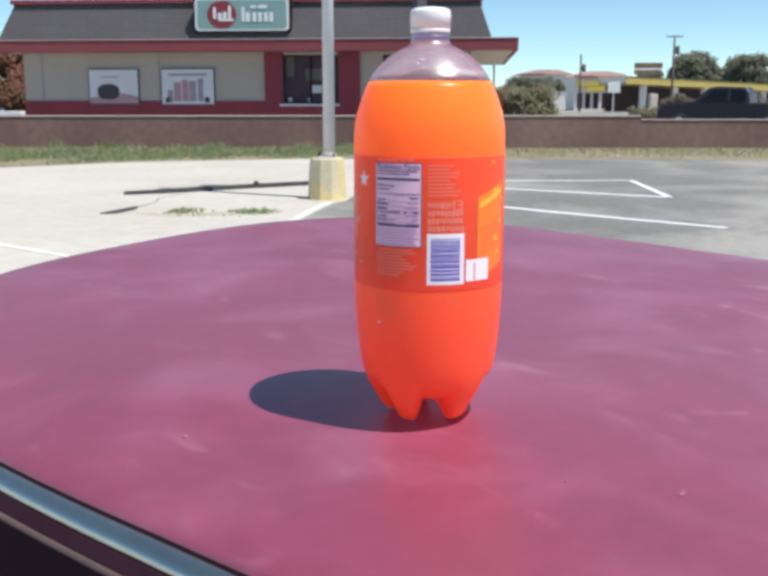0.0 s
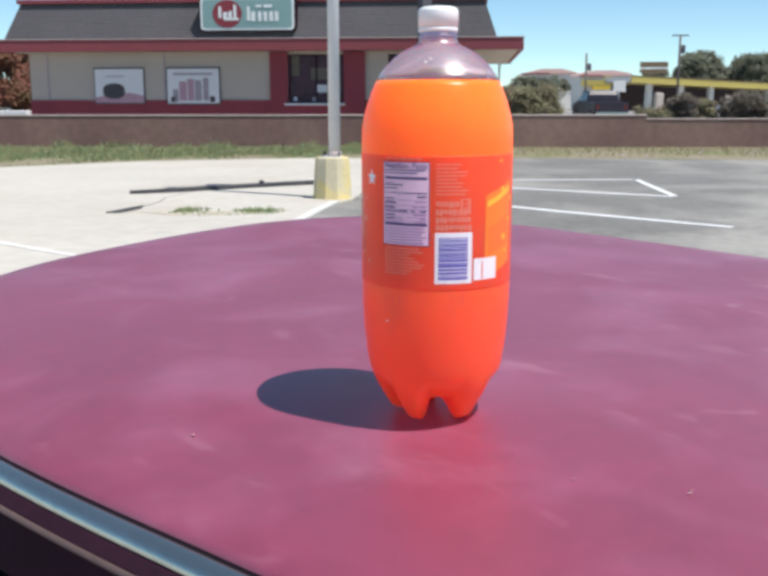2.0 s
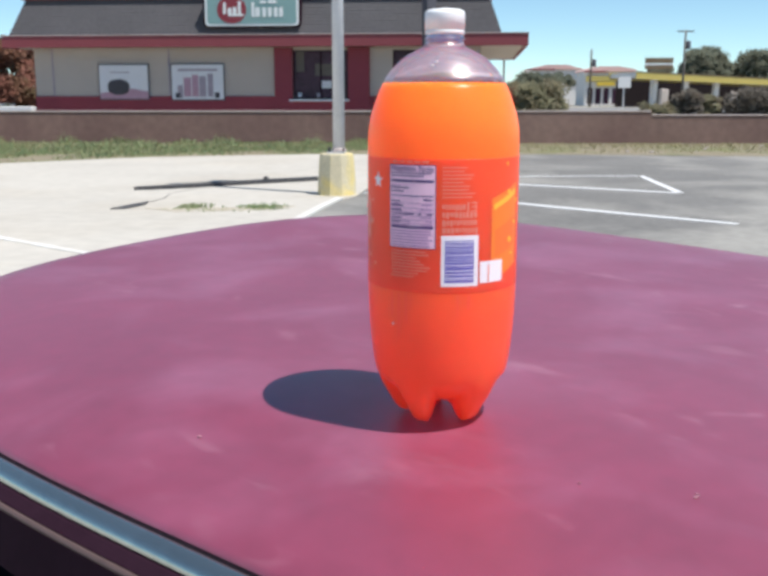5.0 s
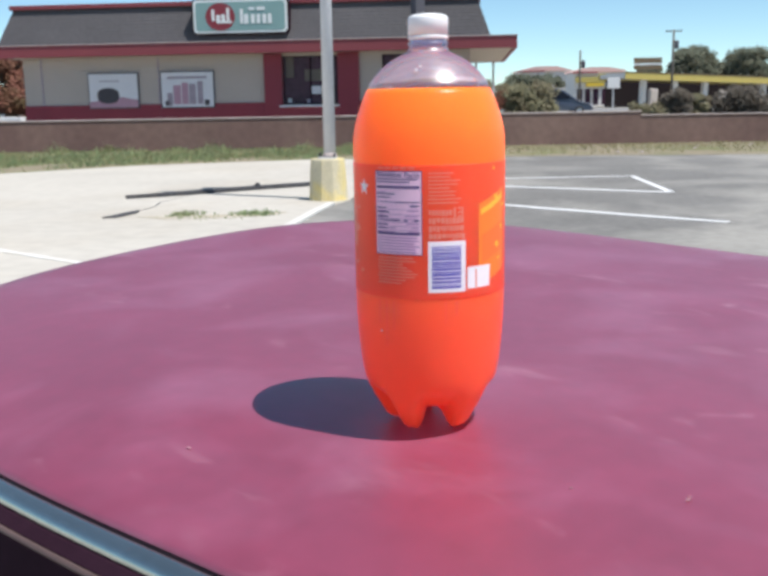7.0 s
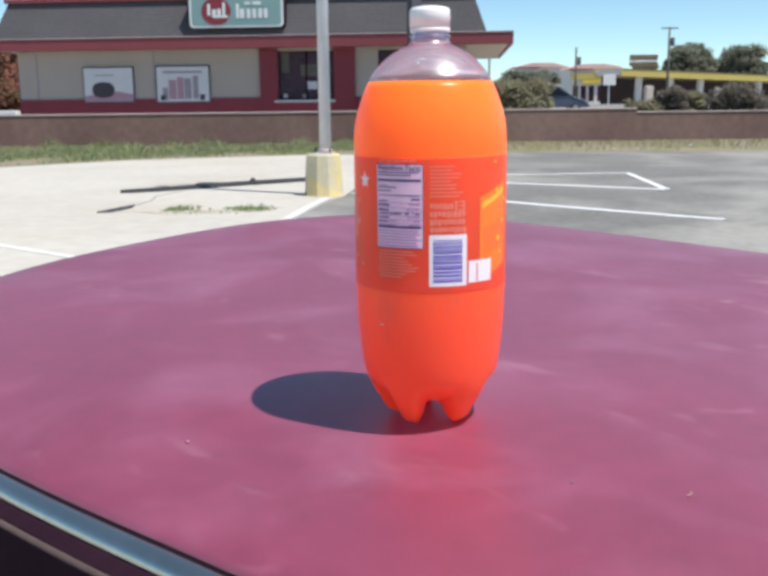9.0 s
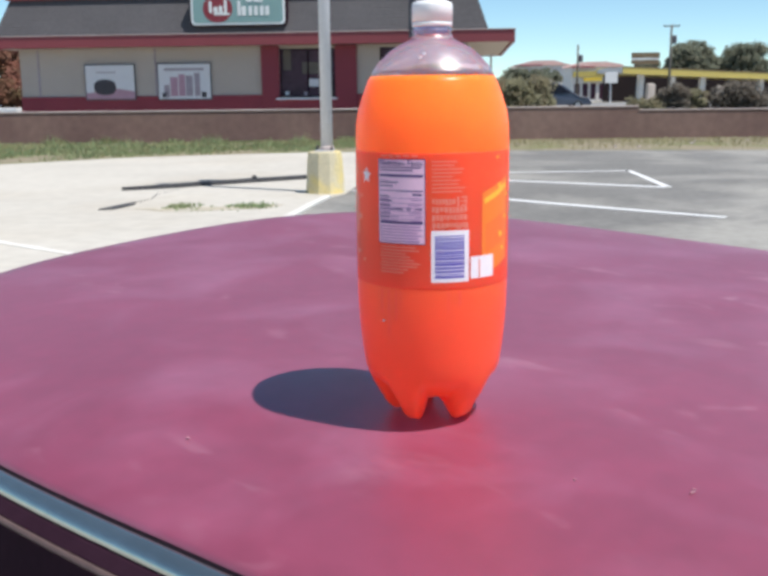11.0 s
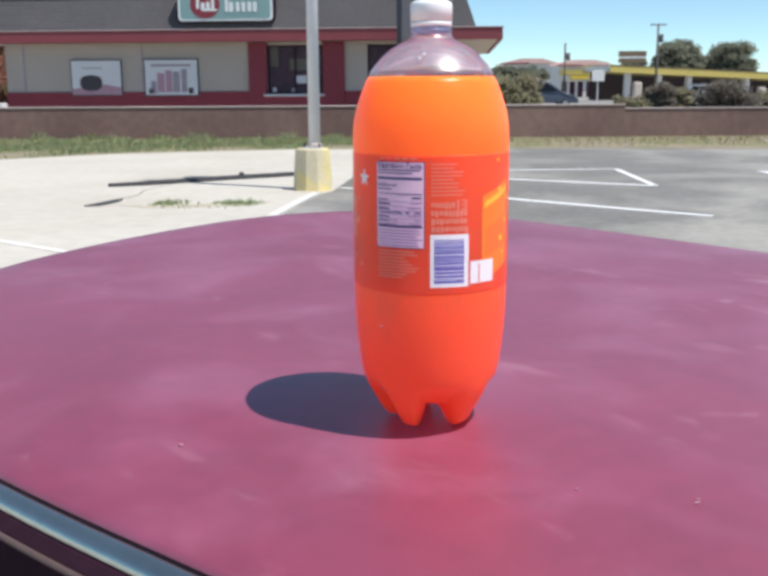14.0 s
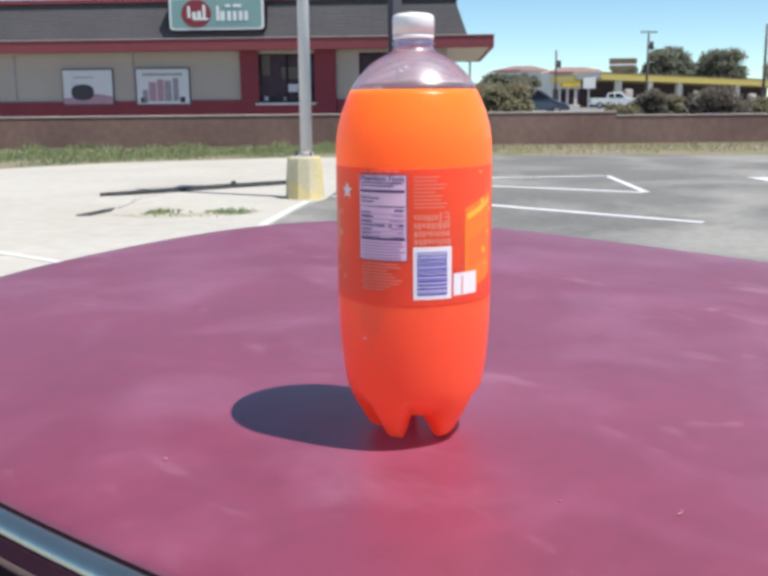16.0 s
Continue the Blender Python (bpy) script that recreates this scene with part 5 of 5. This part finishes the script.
part("panel", box2(-0.78, 0.78, -0.1, 0.1, 2.4, 3.75, 0.02), M["white_paint"], ps)
part("post", tube([(0, 0.15, -0.2), (0, 0.15, 3.2)], 0.09), M["pole_metal"], ps)
fence = empty("railing", pose(-19.6, 40.5, UP), "low white railing beside the restaurant", "railing")
for k in range(5):
    part("post", box2(k * 0.9 - 0.03, k * 0.9 + 0.03, -0.03, 0.03, 0, 0.95), M["white_paint"], fence)
part("rail", box2(-0.1, 3.7, -0.03, 0.03, 0.88, 0.95), M["white_paint"], fence)
part("rail", box2(-0.1, 3.7, -0.02, 0.02, 0.45, 0.5), M["white_paint"], fence)
kb = part("planter_kerb", box2(-26, -13.35, 35.5, 36.0, UP, 1.32, 0.03), M["white_paint"])
tagged(kb, "bright white low kerb at the end of the wall", "kerb", kind="structure")


# ---- traffic ----
def vehicle(kind, mm, label, m):
    """Front towards +x. The side outline made solid, glass, wheels and lamps as parts."""
    spec = {
        "pickup": dict(L=5.6, W=1.9, hood=[(-2.8, 0.45), (-2.8, 1.15), (-0.95, 1.17), (-0.9, 1.58), (-0.72, 1.80), (0.40, 1.84), (0.72, 1.78), (1.32, 1.24), (2.5, 1.10), (2.78, 0.92), (2.8, 0.42)],
                       glass=[(-0.78, 1.24), (-0.75, 1.58), (-0.62, 1.70), (0.55, 1.70), (1.05, 1.24)], wheels=(-1.75, 1.85), r=0.38),
        "suv": dict(L=4.8, W=1.85, hood=[(-2.4, 0.42), (-2.42, 1.1), (-2.2, 1.7), (-2.0, 1.78), (0.35, 1.78), (1.05, 1.15), (2.2, 1.02), (2.4, 0.8), (2.4, 0.42)],
                    glass=[(-2.1, 1.15), (-1.98, 1.6), (-1.85, 1.66), (0.28, 1.66), (0.85, 1.15)], wheels=(-1.45, 1.5), r=0.36),
        "sedan": dict(L=4.6, W=1.78, hood=[(-2.3, 0.36), (-2.32, 0.92), (-1.7, 0.98), (-1.0, 1.40), (-0.7, 1.45), (0.3, 1.45), (0.5, 1.4), (1.15, 0.95), (2.15, 0.82), (2.3, 0.62), (2.3, 0.34)],
                      glass=[(-1.45, 0.98), (-0.9, 1.34), (-0.65, 1.38), (0.28, 1.38), (0.95, 0.97)], wheels=(-1.38, 1.4), r=0.32),
        "van": dict(L=4.8, W=1.9, hood=[(-2.4, 0.38), (-2.42, 1.3), (-2.25, 1.92), (-2.0, 1.98), (-0.1, 1.96), (0.35, 1.82), (1.35, 1.12), (2.2, 0.86), (2.4, 0.66), (2.4, 0.36)],
                    glass=[(-2.15, 1.2), (-2.02, 1.78), (-0.1, 1.83), (0.3, 1.70), (1.0, 1.18)], wheels=(-1.45, 1.5), r=0.34),
    }[kind]
    W = spec["W"] / 2
    belt, top = min(q[1] for q in spec["glass"]), max(q[1] for q in spec["hood"])

    def lean(bm):
        """Draw the cabin in towards the roof."""
        for vert in bm.verts:
            if vert.co.z > belt:
                vert.co.y *= 1 - 0.17 * (vert.co.z - belt) / (top - belt)
        return bm

    v = empty(kind if kind != "suv" else "estate_car", m, label, "car" if kind != "pickup" else "pickup truck", "traffic on the street")
    part("body", lean(prism(spec["hood"], -W, W, 0.06)), mm, v, smooth=False)
    for sg in (-1, 1):
        part("side_window", lean(prism(spec["glass"], sg * (W - 0.01), sg * (W + 0.012))), M["car_glass"], v, "dark side windows")
        gx = sum(q[0] for q in spec["glass"]) / len(spec["glass"])
        z0, z1 = min(q[1] for q in spec["glass"]), max(q[1] for q in spec["glass"])
        part("pillar", lean(box2(gx - 0.05, gx + 0.05, sg * W, sg * (W + 0.02), z0, z1)), mm, v)
        for x in spec["wheels"]:
            r = spec["r"]
            wh = part("wheel", lathe([(r * 0.6, -0.11), (r * 0.95, -0.11), (r, -0.07), (r, 0.07), (r * 0.95, 0.11), (r * 0.6, 0.11)], 20), M["tyre"], v, at=pose(x, sg * (W - 0.09), r, 90, 0, 0), smooth=True)
            part("rim", lathe([(0.04, -0.115), (r * 0.58, -0.12), (r * 0.62, 0.0), (r * 0.58, 0.12), (0.04, 0.115)], 12), M["rim"], wh)
        hx = max(q[0] for q in spec["hood"])
        part("headlamp", box2(hx - 0.06, hx + 0.012, sg * (W - 0.42), sg * (W - 0.12), 0.6, 0.74, 0.01), M["lamp_clear"], v)
        bx = min(q[0] for q in spec["hood"])
        part("tail_lamp", box2(bx - 0.012, bx + 0.06, sg * (W - 0.25), sg * (W - 0.08), 0.75, 1.0, 0.01), M["lamp_red"], v)
    part("rear_bumper", box2(min(q[0] for q in spec["hood"]) - 0.14, min(q[0] for q in spec["hood"]) + 0.05, -W + 0.05, W - 0.05, 0.42, 0.62, 0.03), M["chrome"], v, "bright bumper")
    part("front_bumper", box2(max(q[0] for q in spec["hood"]) - 0.05, max(q[0] for q in spec["hood"]) + 0.1, -W + 0.05, W - 0.05, 0.38, 0.58, 0.03), mm, v)
    # the slanting front glass
    fr = spec["glass"]
    a, b = Vector((fr[-1][0] + 0.12, 0, fr[-1][1] + 0.02)), Vector((fr[-2][0] + 0.10, 0, fr[-2][1] + 0.02))
    bm = bmesh.new()
    d = Vector((b.z - a.z, 0, a.x - b.x)).normalized()
    q = [bm.verts.new(p + d * k + Vector((0, s * (W - 0.16), 0))) for p, k, s in ((a, 0.07, -1), (a, 0.07, 1), (b, 0.07, 1), (b, 0.07, -1), (a, 0.0, -1), (a, 0.0, 1), (b, 0.0, 1), (b, 0.0, -1))]
    for f in ((0, 1, 2, 3), (7, 6, 5, 4), (0, 4, 5, 1), (1, 5, 6, 2), (2, 6, 7, 3), (3, 7, 4, 0)):
        bm.faces.new([q[i] for i in f])
    bmesh.ops.recalc_face_normals(bm, faces=bm.faces)
    part("windshield", bm, M["car_glass"], v, "dark windshield")
    return v


Z = UP + 0.004
CARS = {
    "pickup": vehicle("pickup", M["car_black"], "dark pickup truck driving away along the street", pose(15.6, 42.5, Z)),
    "silver": vehicle("sedan", M["car_silver"], "silver sedan driving along the street", pose(13, 112, Z)),
    "dark": vehicle("sedan", M["car_grey"], "dark grey sedan driving along the street", pose(0, 113, Z)),
    "grey": vehicle("sedan", M["car_teal"], "grey-green sedan driving along the street", pose(-8, 113, Z)),
    "estate": vehicle("suv", M["car_white"], "white estate car driving along the street", pose(-16, 114, Z)),
    "white": vehicle("sedan", M["car_white"], "white sedan driving along the street", pose(-25, 114, Z)),
    "estate_two": vehicle("pickup", M["car_white"], "white pickup truck following later along the street", pose(-33, 114, Z)),
    "van": vehicle("van", M["car_blue"], "dark blue van waiting beside the olive bush", pose(1.8, 69.5, Z)),
}


def drive(ob, pts, headings=None):
    """Key a vehicle along (t, x, y); it faces the way it goes, or the headings given, and keeps its heading while it stands."""
    rows, yaw = [], None
    heads = []
    for i, (t, x, y) in enumerate(pts):
        a, b = pts[max(i - 1, 0)], pts[min(i + 1, len(pts) - 1)]
        dx, dy = b[1] - a[1], b[2] - a[2]
        heads.append(math.degrees(math.atan2(dy, dx)) if math.hypot(dx, dy) > 0.3 else None)
    heads = headings or heads
    known = [h for h in heads if h is not None]
    last = known[0]
    for h, (t, x, y) in zip(heads, pts):
        last = h if h is not None else last
        rows.append((t, pose(x, y, Z, 0, 0, last)))
    walk(ob, rows)


def motions():
    drive(CARS["pickup"], [(0, 14.55, 40.7), (0.3, 14.1, 42.4), (0.6, 14.1, 44.4), (0.9, 13.8, 46.8), (1.2, 13.4, 49.2), (1.5, 12.7, 51.3), (1.8, 12.15, 54.2), (2.1, 12.4, 58.0), (2.4, 12.7, 62.5), (2.7, 12.9, 68.0), (3.0, 12.3, 75.0), (3.4, 9.6, 81.5), (4.0, 4.0, 87.0), (5.0, -6.0, 92.0), (16.0, -7.0, 92.3)],
          [150, 144, 138, 130, 122, 112, 100, 88, 80, 82, 105, 125, 142, 158, 163])
    drive(CARS["silver"], [(0, 13, 112.5), (0.6, 19.76, 111.8), (1.0, 22.62, 110.5), (1.5, 27.04, 109.2), (1.8, 30.94, 107.9), (2.1, 35.62, 106.6), (2.5, 42.25, 104.7), (3.2, 54.6, 100.1), (4.5, 75.4, 93.6), (16.0, 76.7, 93.21)])
    drive(CARS["dark"], [(0, 0, 113.1), (7.6, 5.2, 113.1), (8.2, 18.2, 112.5), (8.6, 26.52, 111.8), (8.9, 33.15, 110.5), (9.4, 44.2, 106.6), (10.4, 70.2, 97.5), (16.0, 71.5, 97.11)])
    drive(CARS["grey"], [(0, -7.8, 113.1), (11.2, -2.6, 113.1), (11.8, 16.25, 113.1), (12.2, 24.96, 112.5), (12.5, 28.34, 111.8), (12.8, 32.24, 110.5), (13.1, 37.05, 108.5), (13.4, 42.9, 106.6), (14.4, 65, 99.45), (16.0, 66.3, 99.06)])
    drive(CARS["estate"], [(0, -16.25, 114.4), (11.8, -10.4, 114.4), (12.5, 10.4, 113.1), (13.1, 24.18, 111.8), (13.3, 26.26, 111.2), (13.5, 28.34, 109.2), (13.7, 30.42, 107.9), (13.9, 33.8, 102.7), (14.1, 36.66, 95.55), (14.3, 39.65, 91), (15.0, 52, 78), (16.0, 67.6, 65)])
    drive(CARS["white"], [(0, -24.7, 114.4), (13.2, -19.5, 114.4), (14.0, 10.4, 113.8), (14.5, 24.96, 112.5), (14.7, 27.04, 111.8), (14.9, 28.86, 111.2), (15.1, 31.98, 109.9), (15.4, 37.18, 107.9), (15.7, 42.9, 105.3), (16.0, 48.88, 103.4)])
    drive(CARS["estate_two"], [(0, -33.15, 114.4), (14.3, -26, 114.4), (15.0, 5.2, 114.4), (15.5, 22.36, 113.1), (15.7, 24.96, 112.8), (15.9, 27.82, 112.5), (16.0, 29.64, 112.1)])
    drive(CARS["van"], [(0, 1.8, 69.5), (4.7, 5.2, 69.5), (5.5, 9.6, 69.5), (6.4, 12.1, 69.5), (6.8, 12.35, 69.5), (16.0, 12.45, 69.5)])


motions()
